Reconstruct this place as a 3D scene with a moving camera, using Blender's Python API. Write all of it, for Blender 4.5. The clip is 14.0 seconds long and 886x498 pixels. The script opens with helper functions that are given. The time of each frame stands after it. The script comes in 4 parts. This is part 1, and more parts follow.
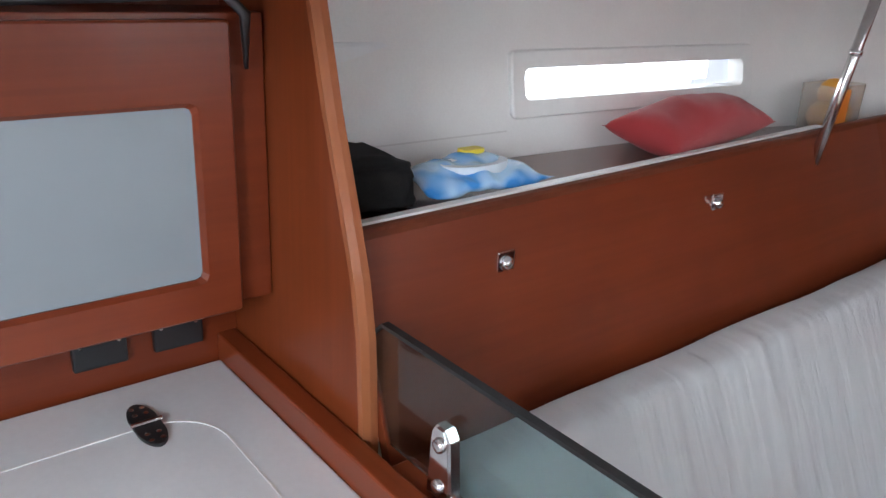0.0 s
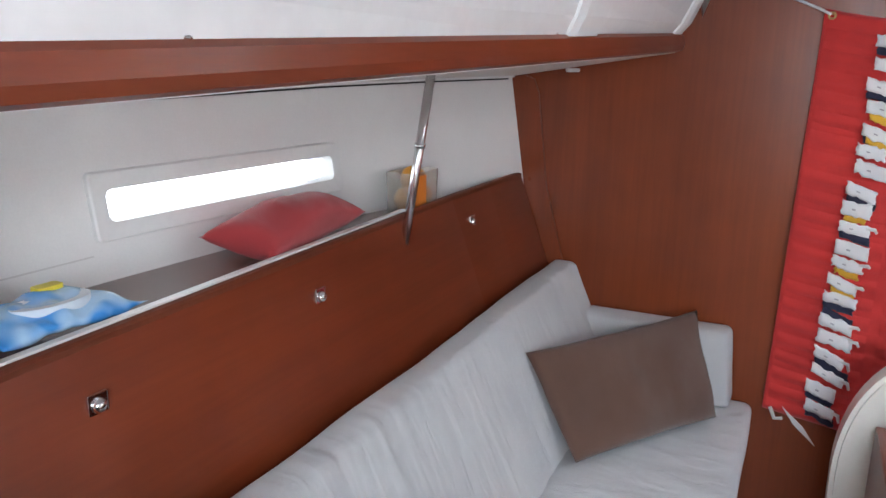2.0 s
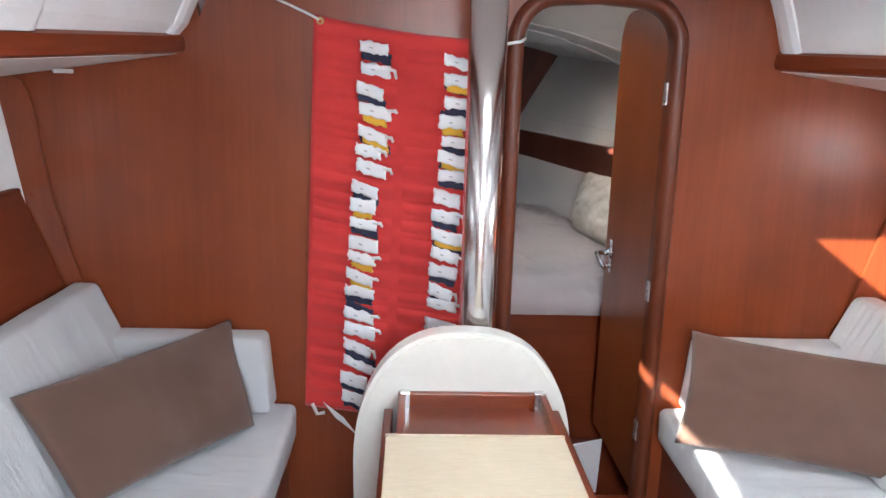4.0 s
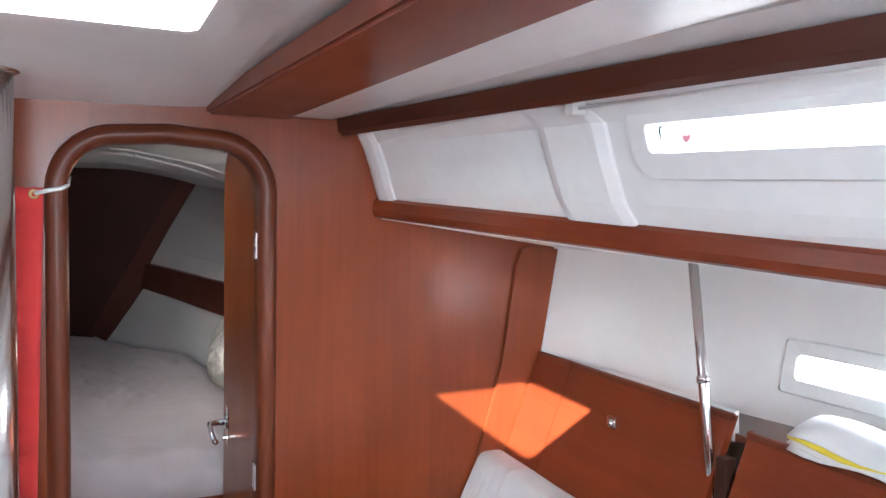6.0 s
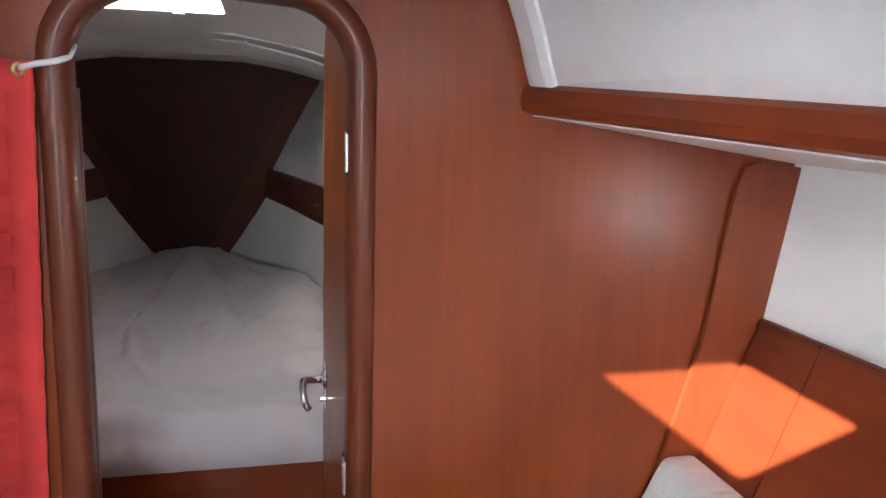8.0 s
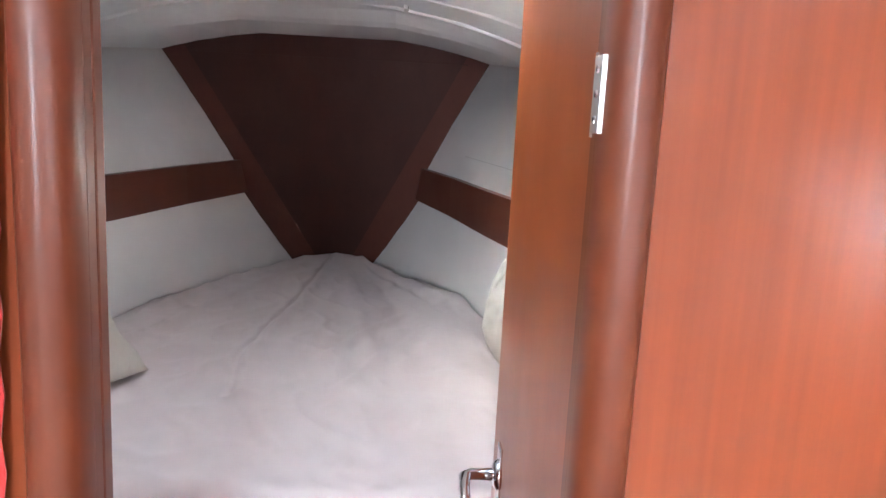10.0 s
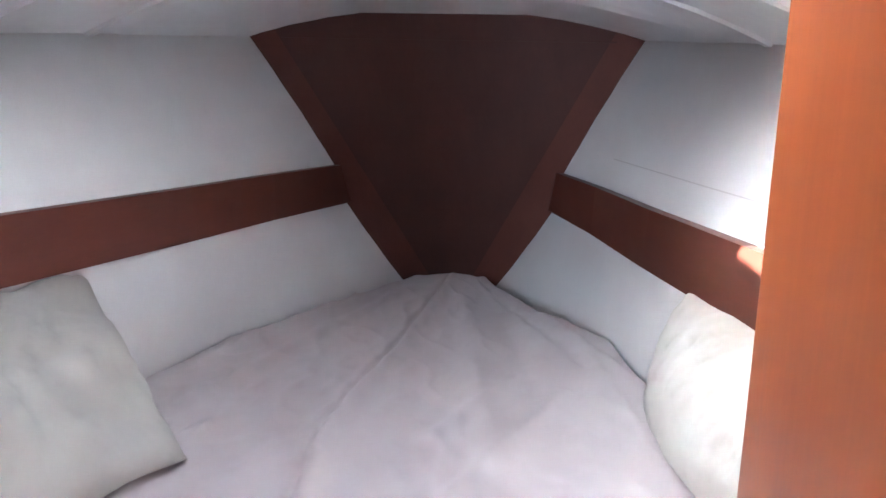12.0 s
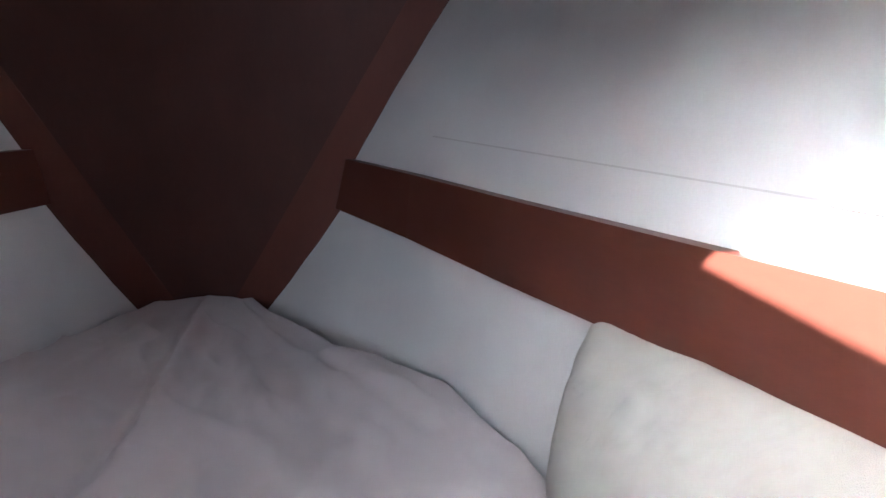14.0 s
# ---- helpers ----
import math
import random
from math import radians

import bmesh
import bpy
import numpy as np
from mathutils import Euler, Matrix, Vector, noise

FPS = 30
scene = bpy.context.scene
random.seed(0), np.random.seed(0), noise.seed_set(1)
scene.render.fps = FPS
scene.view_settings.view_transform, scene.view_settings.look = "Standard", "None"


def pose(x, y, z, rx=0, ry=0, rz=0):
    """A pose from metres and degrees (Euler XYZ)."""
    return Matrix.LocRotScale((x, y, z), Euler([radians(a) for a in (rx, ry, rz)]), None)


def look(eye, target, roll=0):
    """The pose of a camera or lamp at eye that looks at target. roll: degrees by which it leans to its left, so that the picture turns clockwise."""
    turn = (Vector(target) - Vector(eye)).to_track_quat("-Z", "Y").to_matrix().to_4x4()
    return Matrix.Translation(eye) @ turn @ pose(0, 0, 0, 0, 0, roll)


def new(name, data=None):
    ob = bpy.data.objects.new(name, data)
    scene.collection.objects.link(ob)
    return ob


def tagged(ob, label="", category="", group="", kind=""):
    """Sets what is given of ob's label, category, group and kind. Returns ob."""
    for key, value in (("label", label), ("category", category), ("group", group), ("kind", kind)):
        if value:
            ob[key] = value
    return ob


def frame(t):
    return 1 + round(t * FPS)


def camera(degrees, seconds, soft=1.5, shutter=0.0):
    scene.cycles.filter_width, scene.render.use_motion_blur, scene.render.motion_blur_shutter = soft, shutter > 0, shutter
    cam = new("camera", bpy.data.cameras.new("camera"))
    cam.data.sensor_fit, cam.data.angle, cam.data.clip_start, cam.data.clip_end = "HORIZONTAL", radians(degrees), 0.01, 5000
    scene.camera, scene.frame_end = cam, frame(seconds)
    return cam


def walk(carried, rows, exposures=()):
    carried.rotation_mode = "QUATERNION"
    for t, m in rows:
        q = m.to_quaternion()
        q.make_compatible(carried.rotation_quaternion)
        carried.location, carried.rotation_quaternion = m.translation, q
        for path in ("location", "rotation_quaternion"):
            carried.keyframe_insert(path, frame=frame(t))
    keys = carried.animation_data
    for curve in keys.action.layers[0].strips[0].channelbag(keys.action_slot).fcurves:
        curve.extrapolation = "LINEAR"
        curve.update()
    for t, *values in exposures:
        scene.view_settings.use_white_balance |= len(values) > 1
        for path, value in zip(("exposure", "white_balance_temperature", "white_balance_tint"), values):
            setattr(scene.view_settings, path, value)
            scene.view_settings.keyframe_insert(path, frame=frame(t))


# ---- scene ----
cam = camera(60.0, 14.0)
PATH = [
    (0, (-0.624, 0.313, 1.467), (-2.08, 1.497, 0.777), 2.6),
    (0.5, (-0.621, 0.317, 1.484), (-2.02, 1.608, 0.87), 1.9),
    (1, (-0.605, 0.335, 1.505), (-1.866, 1.785, 0.949), 1.7),
    (1.5, (-0.588, 0.359, 1.515), (-1.672, 1.963, 1.015), 1.4),
    (2, (-0.545, 0.368, 1.529), (-1.365, 2.131, 1.059), 1.1),
    (2.5, (-0.506, 0.393, 1.522), (-1.107, 2.245, 1.063), 1.2),
    (3, (-0.432, 0.439, 1.535), (-0.843, 2.344, 1.083), 1.6),
    (3.5, (-0.326, 0.485, 1.526), (-0.474, 2.427, 1.073), 2.0),
    (4, (-0.237, 0.531, 1.528), (-0.153, 2.482, 1.093), 1.7),
    (4.2, (-0.203, 0.546, 1.538), (-0.038, 2.49, 1.099), 1.5),
    (6.3, (0.172, 0.934, 1.633), (1.021, 2.742, 1.526), 1.2),
    (6.5, (0.184, 0.993, 1.62), (1.003, 2.814, 1.494), 0.8),
    (7, (0.297, 1.136, 1.646), (1.022, 2.99, 1.455), 3.3),
    (7.5, (0.362, 1.308, 1.608), (0.976, 3.19, 1.323), 3.9),
    (8, (0.384, 1.521, 1.592), (0.85, 3.431, 1.221), 1.8),
    (8.2, (0.382, 1.591, 1.585), (0.805, 3.499, 1.164), 2.3),
    (10.3, (0.371, 2.321, 1.474), (0.428, 4.29, 1.124), 2.3),
    (10.5, (0.363, 2.378, 1.479), (0.385, 4.346, 1.127), 1.9),
    (11, (0.345, 2.585, 1.476), (0.103, 4.534, 1.099), 2.9),
    (11.5, (0.378, 2.74, 1.507), (-0.019, 4.653, 1.099), 2.4),
    (12, (0.369, 2.898, 1.477), (0.129, 4.846, 1.092), 1.5),
    (12.5, (0.328, 3.096, 1.444), (0.289, 5.062, 1.081), 1.2),
    (13, (0.28, 3.283, 1.419), (0.326, 5.228, 0.958), -1.5),
    (13.5, (0.256, 3.439, 1.392), (0.63, 5.369, 1.021), 0.4),
    (14, (0.235, 3.613, 1.363), (0.656, 5.535, 1.004), 2.6),
]
walk(cam, [(t, look(eye, target, roll)) for t, eye, target, roll in PATH], exposures=[(0.0, 2.15, 6250, 10), (1.5, 2.35, 6250, 10), (2.5, 2.25, 6150, 10), (4.2, 2.75, 6150, 10), (6.3, 2.7, 6000, 10), (8.2, 2.65, 6100, 10), (10.3, 4.2, 5900, 10), (11.0, 4.3, 5700, 10), (11.5, 4.3, 5500, 10), (12.5, 4.25, 5500, 10), (14.0, 3.65, 5500, 10)])

# ---- light ----
world = bpy.data.worlds.new("sky")
world.use_nodes = True
scene.world = world
_n = world.node_tree.nodes
_sky = _n.new("ShaderNodeTexSky")
_sky.sky_type, _sky.sun_disc = "NISHITA", False
SUN = Vector((1.35, 1.0, -1.0)).normalized()
_sky.sun_elevation = math.asin(-SUN.z)
_sky.sun_rotation = math.atan2(-SUN.x, -SUN.y)
world.node_tree.links.new(_sky.outputs[0], _n["Background"].inputs[0])
_n["Background"].inputs[1].default_value = 0.045
sun_data = bpy.data.lights.new("sun", "SUN")
sun_data.energy, sun_data.angle, sun_data.color = 5.0, radians(0.5), (1.0, 0.93, 0.82)
sun = new("sun", sun_data)
sun.matrix_world = Matrix.Translation((0, 0, 6)) @ SUN.to_track_quat("-Z", "Y").to_matrix().to_4x4()


def skylight(name, eye, target, sx, sy, watts, colour=(0.86, 0.94, 1.0)):
    d = bpy.data.lights.new(name, "AREA")
    d.shape, d.size, d.size_y, d.energy, d.color = "RECTANGLE", sx, sy, watts, colour
    ob = new(name, d)
    ob.matrix_world = look(eye, target)
    return ob


# daylight that the sky sends in by the hatches, the companionway and the coachroof ports
skylight("saloon_hatch_light", (0.04, 1.85, 1.99), (0.04, 1.85, 0), 0.48, 0.46, 1.6)
skylight("fore_hatch_light", (0.0, 3.55, 1.838), (0.0, 3.55, 0), 0.54, 0.56, 0.30)
skylight("companionway_light", (0.0, -1.22, 1.45), (0.0, 2.0, 1.1), 0.7, 0.9, 6.5)
skylight("sliding_hatch_light", (0.0, -0.95, 1.895), (0.0, -0.80, 0), 0.78, 0.62, 11.0)
skylight("port_side_light", (-1.22, 1.05, 1.75), (0.4, 1.1, 1.78), 1.5, 0.05, 1.9)
skylight("starboard_side_light", (1.22, 1.05, 1.75), (-0.4, 1.1, 1.78), 1.5, 0.05, 1.9)
skylight("port_window_light", (-1.735, 1.71, 1.262), (0.0, 1.75, 1.28), 0.66, 0.055, 0.12)
skylight("starboard_window_light", (1.735, 1.81, 1.262), (0.0, 1.85, 1.28), 0.66, 0.055, 0.7)

# ---- materials ----


class Mat:
    """A node material with a few short helpers."""

    def __init__(self, name):
        self.m = bpy.data.materials.new(name)
        self.m.use_nodes = True
        self.t = self.m.node_tree
        self.b = self.t.nodes["Principled BSDF"]
        self.xyz = self.t.nodes.new("ShaderNodeTexCoord").outputs["Object"]

    def node(self, kind, **inputs):
        n = self.t.nodes.new(kind)
        for k, v in inputs.items():
            self.put(n, k.replace("_", " "), v)
        return n

    def put(self, n, key, v):
        if isinstance(v, bpy.types.NodeSocket):
            self.t.links.new(v, n.inputs[key])
        else:
            n.inputs[key].default_value = v

    def scaled(self, sx, sy, sz):
        return self.node("ShaderNodeMapping", Vector=self.xyz, Scale=(sx, sy, sz)).outputs[0]

    def noise(self, vec, scale, detail=4.0, rough=0.55):
        return self.node("ShaderNodeTexNoise", Vector=vec, Scale=scale, Detail=detail, Roughness=rough).outputs[0]

    def ramp(self, fac, a, b, lo=0.3, hi=0.7):
        n = self.node("ShaderNodeValToRGB", Fac=fac)
        n.color_ramp.elements[0].position, n.color_ramp.elements[1].position = lo, hi
        n.color_ramp.elements[0].color, n.color_ramp.elements[1].color = (*a, 1), (*b, 1)
        return n.outputs[0]

    def mix(self, fac, a, b, blend="MIX"):
        n = self.t.nodes.new("ShaderNodeMix")
        n.data_type, n.blend_type = "RGBA", blend
        for i, v in ((0, fac), (6, a), (7, b)):
            if isinstance(v, bpy.types.NodeSocket):
                self.t.links.new(v, n.inputs[i])
            else:
                n.inputs[i].default_value = v if i == 0 else (*v, 1)
        return n.outputs[2]

    def bump(self, height, strength=0.2, distance=0.002):
        self.put(self.b, "Normal", self.node("ShaderNodeBump", Height=height, Strength=strength, Distance=distance).outputs[0])

    def finish(self, colour, rough=0.5, metal=0.0, coat=0.0, **more):
        for k, v in (("Base Color", colour if isinstance(colour, bpy.types.NodeSocket) else (*colour, 1)), ("Roughness", rough), ("Metallic", metal), ("Coat Weight", coat)):
            self.put(self.b, k, v)
        for k, v in more.items():
            self.put(self.b, k.replace("_", " "), v)
        return self.m


def wood(name, light, dark, axis, rough=0.29, coat=0.14):
    """Varnished mahogany, its grain along the given axis."""
    k = Mat(name)
    fine, broad = [34.0] * 3, [7.0] * 3
    fine["xyz".index(axis)], broad["xyz".index(axis)] = 1.1, 0.35
    grain = k.noise(k.scaled(*fine), 3.0, 4.0, 0.6)
    band = k.noise(k.scaled(*broad), 1.6, 3.0)
    cloud = k.noise(k.xyz, 2.6, 3.0)
    mid = tuple(0.5 * (a + b) for a, b in zip(light, dark))
    c = k.mix(0.70, k.ramp(grain, dark, light, 0.30, 0.70), k.ramp(band, mid, light, 0.35, 0.65))
    c = k.mix(0.34, c, k.ramp(cloud, dark, light, 0.32, 0.68))
    k.bump(grain, 0.04, 0.0004)
    r = k.node("ShaderNodeMapRange", Value=k.noise(k.xyz, 5.0, 4.0))
    r.inputs[3].default_value, r.inputs[4].default_value = rough - 0.06, rough + 0.1
    return k.finish(c, r.outputs[0], 0, coat, Coat_Roughness=0.22, Specular_IOR_Level=0.32)


def cloth(name, light, dark, weave=900.0, folds=0.0, fold_scale=(1, 1, 1), rough=0.9, relief=0.3, sheen=0.25):
    """Woven stuff: fine weave, soft unevenness, and folds where it is slack."""
    k = Mat(name)
    w = k.noise(k.xyz, weave, 2.0)
    uneven = k.noise(k.xyz, 6.0, 4.0)
    c = k.mix(0.25, k.ramp(uneven, dark, light), k.ramp(w, dark, light))
    height = k.node("ShaderNodeMath", **{})
    height.operation = "MULTIPLY_ADD"
    slack = k.noise(k.scaled(*fold_scale), 1.0, 3.0, 0.5)
    k.put(height, 0, slack)
    height.inputs[1].default_value = folds
    k.put(height, 2, w)
    k.bump(height.outputs[0], relief, 0.004)
    return k.finish(c, rough, 0, 0, Sheen_Weight=sheen)


def paint(name, colour, rough=0.4, relief=0.08, scale=60.0, coat=0.0, spots=0.06):
    """Gelcoat, plastic or lining: nearly even, faintly mottled and stained."""
    k = Mat(name)
    soft, fine = k.noise(k.xyz, 2.4, 4.0), k.noise(k.xyz, scale, 3.0)
    low = tuple(v * (1 - 2.2 * spots) for v in colour)
    c = k.mix(0.3, k.ramp(soft, low, colour), k.ramp(fine, low, colour))
    k.bump(fine, relief, 0.0015)
    return k.finish(c, rough, 0, coat)


def metal(name, colour, rough):
    k = Mat(name)
    s = k.noise(k.scaled(60, 60, 3), 4.0, 3.0)
    r = k.node("ShaderNodeMapRange", Value=s)
    r.inputs[3].default_value, r.inputs[4].default_value = rough * 0.7, rough * 1.4
    return k.finish(colour, r.outputs[0], 1.0)


W_L, W_D = (0.255, 0.050, 0.0150), (0.115, 0.0205, 0.0066)
wood_z = wood("mahogany_upright", (0.265, 0.056, 0.0165), (0.115, 0.0230, 0.0074), "z", 0.29, 0.14)
wood_y = wood("mahogany_along", (0.205, 0.039, 0.0125), (0.085, 0.0150, 0.0052), "y")
# rail wood darkened in its colour for the backlit shade it lies in
wood_rail_shaded = wood("mahogany_rail_shaded", (0.085, 0.022, 0.011), (0.045, 0.011, 0.006), "y", 0.35, 0.1)
wood_x = wood("mahogany_across", W_L, W_D, "x")
# pole socket wood: the slot's shadow is put into this dark colour
wood_socket_shade = wood("mahogany_socket_shade", (0.05, 0.018, 0.012), (0.03, 0.010, 0.007), "y", 0.5, 0.0)
wood_frame = wood("mahogany_door_frame", (0.150, 0.036, 0.014), (0.080, 0.018, 0.008), "z", 0.36, 0.12)
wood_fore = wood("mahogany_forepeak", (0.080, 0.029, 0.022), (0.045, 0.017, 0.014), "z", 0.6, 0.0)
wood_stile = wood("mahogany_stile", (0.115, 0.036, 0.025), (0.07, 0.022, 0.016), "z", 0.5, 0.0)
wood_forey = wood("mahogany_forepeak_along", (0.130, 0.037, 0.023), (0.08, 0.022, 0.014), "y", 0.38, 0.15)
wood_edge = wood("mahogany_lipping", (0.40, 0.14, 0.055), (0.27, 0.08, 0.034), "z", 0.35)
wood_leaf = wood("mahogany_door_leaf", (0.30, 0.074, 0.021), (0.17, 0.037, 0.011), "z", 0.3)
wood_shelf = wood("shelf_board", (0.17, 0.07, 0.05), (0.11, 0.045, 0.032), "y", 0.14, 0.5)
gelcoat = paint("white_gelcoat", (0.80, 0.80, 0.80), 0.32, 0.05, 30, 0.1)
lining = paint("white_vinyl_lining", (0.80, 0.78, 0.76), 0.55, 0.15, 220)
seam_mat = paint("lining_seam", (0.64, 0.61, 0.59), 0.6)
counter_mat = paint("white_worktop_laminate", (0.80, 0.81, 0.82), 0.14, 0.03, 90, 0.5)
white_plastic = paint("white_plastic", (0.78, 0.77, 0.75), 0.35)
cream_mat = paint("cream_moulding", (0.80, 0.77, 0.70), 0.28, 0.05, 40, 0.3)
black_plastic = paint("black_plastic", (0.02, 0.02, 0.022), 0.35)
steel = metal("stainless_steel", (0.70, 0.69, 0.68), 0.2)
brushed = metal("brushed_steel", (0.62, 0.60, 0.58), 0.38)
chrome = metal("chrome", (0.75, 0.75, 0.76), 0.1)
brass = metal("brass_ring", (0.6, 0.45, 0.2), 0.3)
settee_cloth = cloth("white_settee_cloth", (0.80, 0.80, 0.80), (0.70, 0.71, 0.73), 700, 9.0, (3, 15, 1.6), 0.9, 1.0)
seat_cloth = cloth("white_seat_cloth", (0.80, 0.80, 0.80), (0.70, 0.71, 0.73), 700, 9.0, (5, 13, 6), 0.9, 0.9)
sheet_cloth = cloth("grey_lilac_sheet", (0.58, 0.505, 0.495), (0.54, 0.468, 0.458), 800, 5.0, (22, 9, 6), 0.95, 0.3)
cream_cloth = cloth("cream_pillow_case", (0.58, 0.54, 0.475), (0.50, 0.465, 0.40), 800, 8.0, (9, 13, 8), 0.95, 0.9)
brown_cloth = cloth("brown_pillow_cloth", (0.150, 0.076, 0.051), (0.105, 0.052, 0.035), 900, 2.0, (6, 6, 6), 0.8, 0.4)
red_cloth = cloth("red_cushion_cloth", (0.42, 0.032, 0.036), (0.29, 0.020, 0.024), 900, 2.0, (9, 9, 9), 0.8, 0.35)
banner_cloth = cloth("red_banner_cloth", (0.70, 0.035, 0.03), (0.52, 0.022, 0.022), 600, 2.0, (6, 6, 40), 0.75, 0.4)
flag_white = cloth("white_flag_cloth", (0.82, 0.82, 0.82), (0.72, 0.72, 0.74), 900, 1.0, (40, 40, 40), 0.8, 0.3)
flag_yellow = cloth("yellow_flag_cloth", (0.75, 0.42, 0.03), (0.62, 0.33, 0.02), 900, 1.0, (40, 40, 40), 0.8, 0.3)
flag_navy = cloth("navy_flag_cloth", (0.02, 0.022, 0.06), (0.012, 0.014, 0.04), 900, 1.0, (40, 40, 40), 0.8, 0.3)
black_cloth = cloth("black_fleece", (0.006, 0.0055, 0.006), (0.003, 0.003, 0.003), 500, 5.0, (20, 20, 20), 0.98, 0.6, 0.0)
paper_mat = cloth("white_folded_paper", (0.80, 0.80, 0.80), (0.72, 0.72, 0.74), 300, 0.5, (9, 9, 9), 0.7, 0.1)
cord_mat = cloth("white_cord", (0.78, 0.78, 0.76), (0.6, 0.6, 0.58), 1500, 1.0, (90, 90, 90), 0.8, 0.3)
hole_mat = paint("dark_recess", (0.012, 0.010, 0.010), 0.8)


def make_runner():
    k = Mat("cream_ribbed_mat")
    rib = k.noise(k.scaled(9, 160, 9), 3.0, 3.0)
    k.bump(rib, 0.35, 0.002)
    return k.finish(k.mix(0.5, k.ramp(rib, (0.52, 0.42, 0.28), (0.70, 0.60, 0.44)), k.ramp(k.noise(k.xyz, 5), (0.6, 0.5, 0.36), (0.68, 0.58, 0.42))), 0.7)


def make_glass(name, colour, rough=0.0, trans=1.0, ior=1.45):
    k = Mat(name)
    return k.finish(colour, rough, 0, 0, **{"Transmission_Weight": trans, "IOR": ior})


def make_bag():
    k = Mat("blue_printed_plastic_film")
    crumple = k.noise(k.xyz, 28, 4)
    k.bump(crumple, 0.5, 0.006)
    n = k.noise(k.xyz, 9, 2)
    c = k.ramp(n, (0.06, 0.30, 0.74), (0.45, 0.68, 0.90), 0.46, 0.56)
    return k.finish(c, 0.22, 0, 0.3)


def make_frost():
    k = Mat("frosted_acrylic")
    n = k.noise(k.xyz, 3.0, 3)
    return k.finish(k.ramp(n, (0.21, 0.24, 0.265), (0.25, 0.285, 0.31)), 0.42, 0, 0.15)


def make_water():
    k = Mat("harbour_water")
    k.bump(k.noise(k.scaled(1, 2, 1), 1.5, 5), 0.5, 0.1)
    return k.finish((0.03, 0.07, 0.08), 0.08)


runner_mat, bag_mat, frost_mat, water_mat = make_runner(), make_bag(), make_frost(), make_water()
pane_mat = make_glass("clear_pane", (0.95, 0.97, 0.98))
fence_glass = make_glass("green_tinted_glass", (0.50, 0.66, 0.66), 0.02)
tub_mat = make_glass("clear_plastic_tub", (0.95, 0.92, 0.86), 0.12, trans=0.85)
orange_mat = paint("orange_yellow_fruit", (0.80, 0.36, 0.04), 0.45, 0.2, 80)
orange_label = paint("orange_label", (0.80, 0.25, 0.03), 0.4)
yellow_label = paint("yellow_label", (0.85, 0.70, 0.06), 0.4)
pale_label = paint("pale_blue_label", (0.72, 0.80, 0.88), 0.35)
pink_mat = paint("pink_sticker", (0.85, 0.35, 0.42), 0.5)
print_grey = paint("grey_flag_print", (0.45, 0.44, 0.47), 0.7)
rubber = paint("black_rubber_edge", (0.015, 0.015, 0.016), 0.5)

# ---- mesh helpers ----


def part(name, bm, material, parent=None, label="", smooth=False, kind=""):
    """Links a bmesh as one mesh object, under a thing or a part if one is given."""
    bmesh.ops.recalc_face_normals(bm, faces=bm.faces)
    me = bpy.data.meshes.new(name)
    bm.to_mesh(me)
    bm.free()
    for p in me.polygons:
        p.use_smooth = smooth
    me.materials.append(material)
    ob = new(name, me)
    if parent is not None:
        ob.parent = parent
        ob.matrix_parent_inverse = parent.matrix_world.inverted()
    return tagged(ob, label=label, kind=kind)


def thing(name, label, category, base=(0, 0, 0), group="", kind=""):
    ob = new(name)
    ob.location = base
    ob.empty_display_size = 0.05
    ob.matrix_world = Matrix.Translation(base)
    return tagged(ob, label, category, group, kind)


def box(x0, x1, y0, y1, z0, z1, bevel=0.0, seg=2, bm=None):
    own = bmesh.new()
    bmesh.ops.create_cube(own, size=1)
    for v in own.verts:
        v.co = Vector(((x0 + x1) / 2 + v.co.x * (x1 - x0), (y0 + y1) / 2 + v.co.y * (y1 - y0), (z0 + z1) / 2 + v.co.z * (z1 - z0)))
    if bevel:
        bmesh.ops.bevel(own, geom=own.edges[:], offset=bevel, segments=seg, affect="EDGES", profile=0.6)
    return join(own, bm)


def join(own, bm):
    if bm is None:
        return own
    me = bpy.data.meshes.new("tmp")
    own.to_mesh(me)
    own.free()
    bm.from_mesh(me)
    bpy.data.meshes.remove(me)
    return bm


def prism(outline, axis, a, b, bevel=0.0, bm=None):
    """A flat outline (pairs in the two other axes, in order) drawn out along an axis from a to b."""
    own = bmesh.new()

    def at(p, s):
        return {"x": (s, *p), "y": (p[0], s, p[1]), "z": (*p, s)}[axis]

    low, high = [own.verts.new(at(p, a)) for p in outline], [own.verts.new(at(p, b)) for p in outline]
    own.faces.new(low), own.faces.new(high)
    for i in range(len(outline)):
        j = (i + 1) % len(outline)
        own.faces.new((low[i], low[j], high[j], high[i]))
    if bevel:
        bmesh.ops.recalc_face_normals(own, faces=own.faces)
        rim = [e for e in own.edges if len({v in low for v in e.verts}) == 1]
        bmesh.ops.bevel(own, geom=rim, offset=bevel, segments=2, affect="EDGES")
    return join(own, bm)


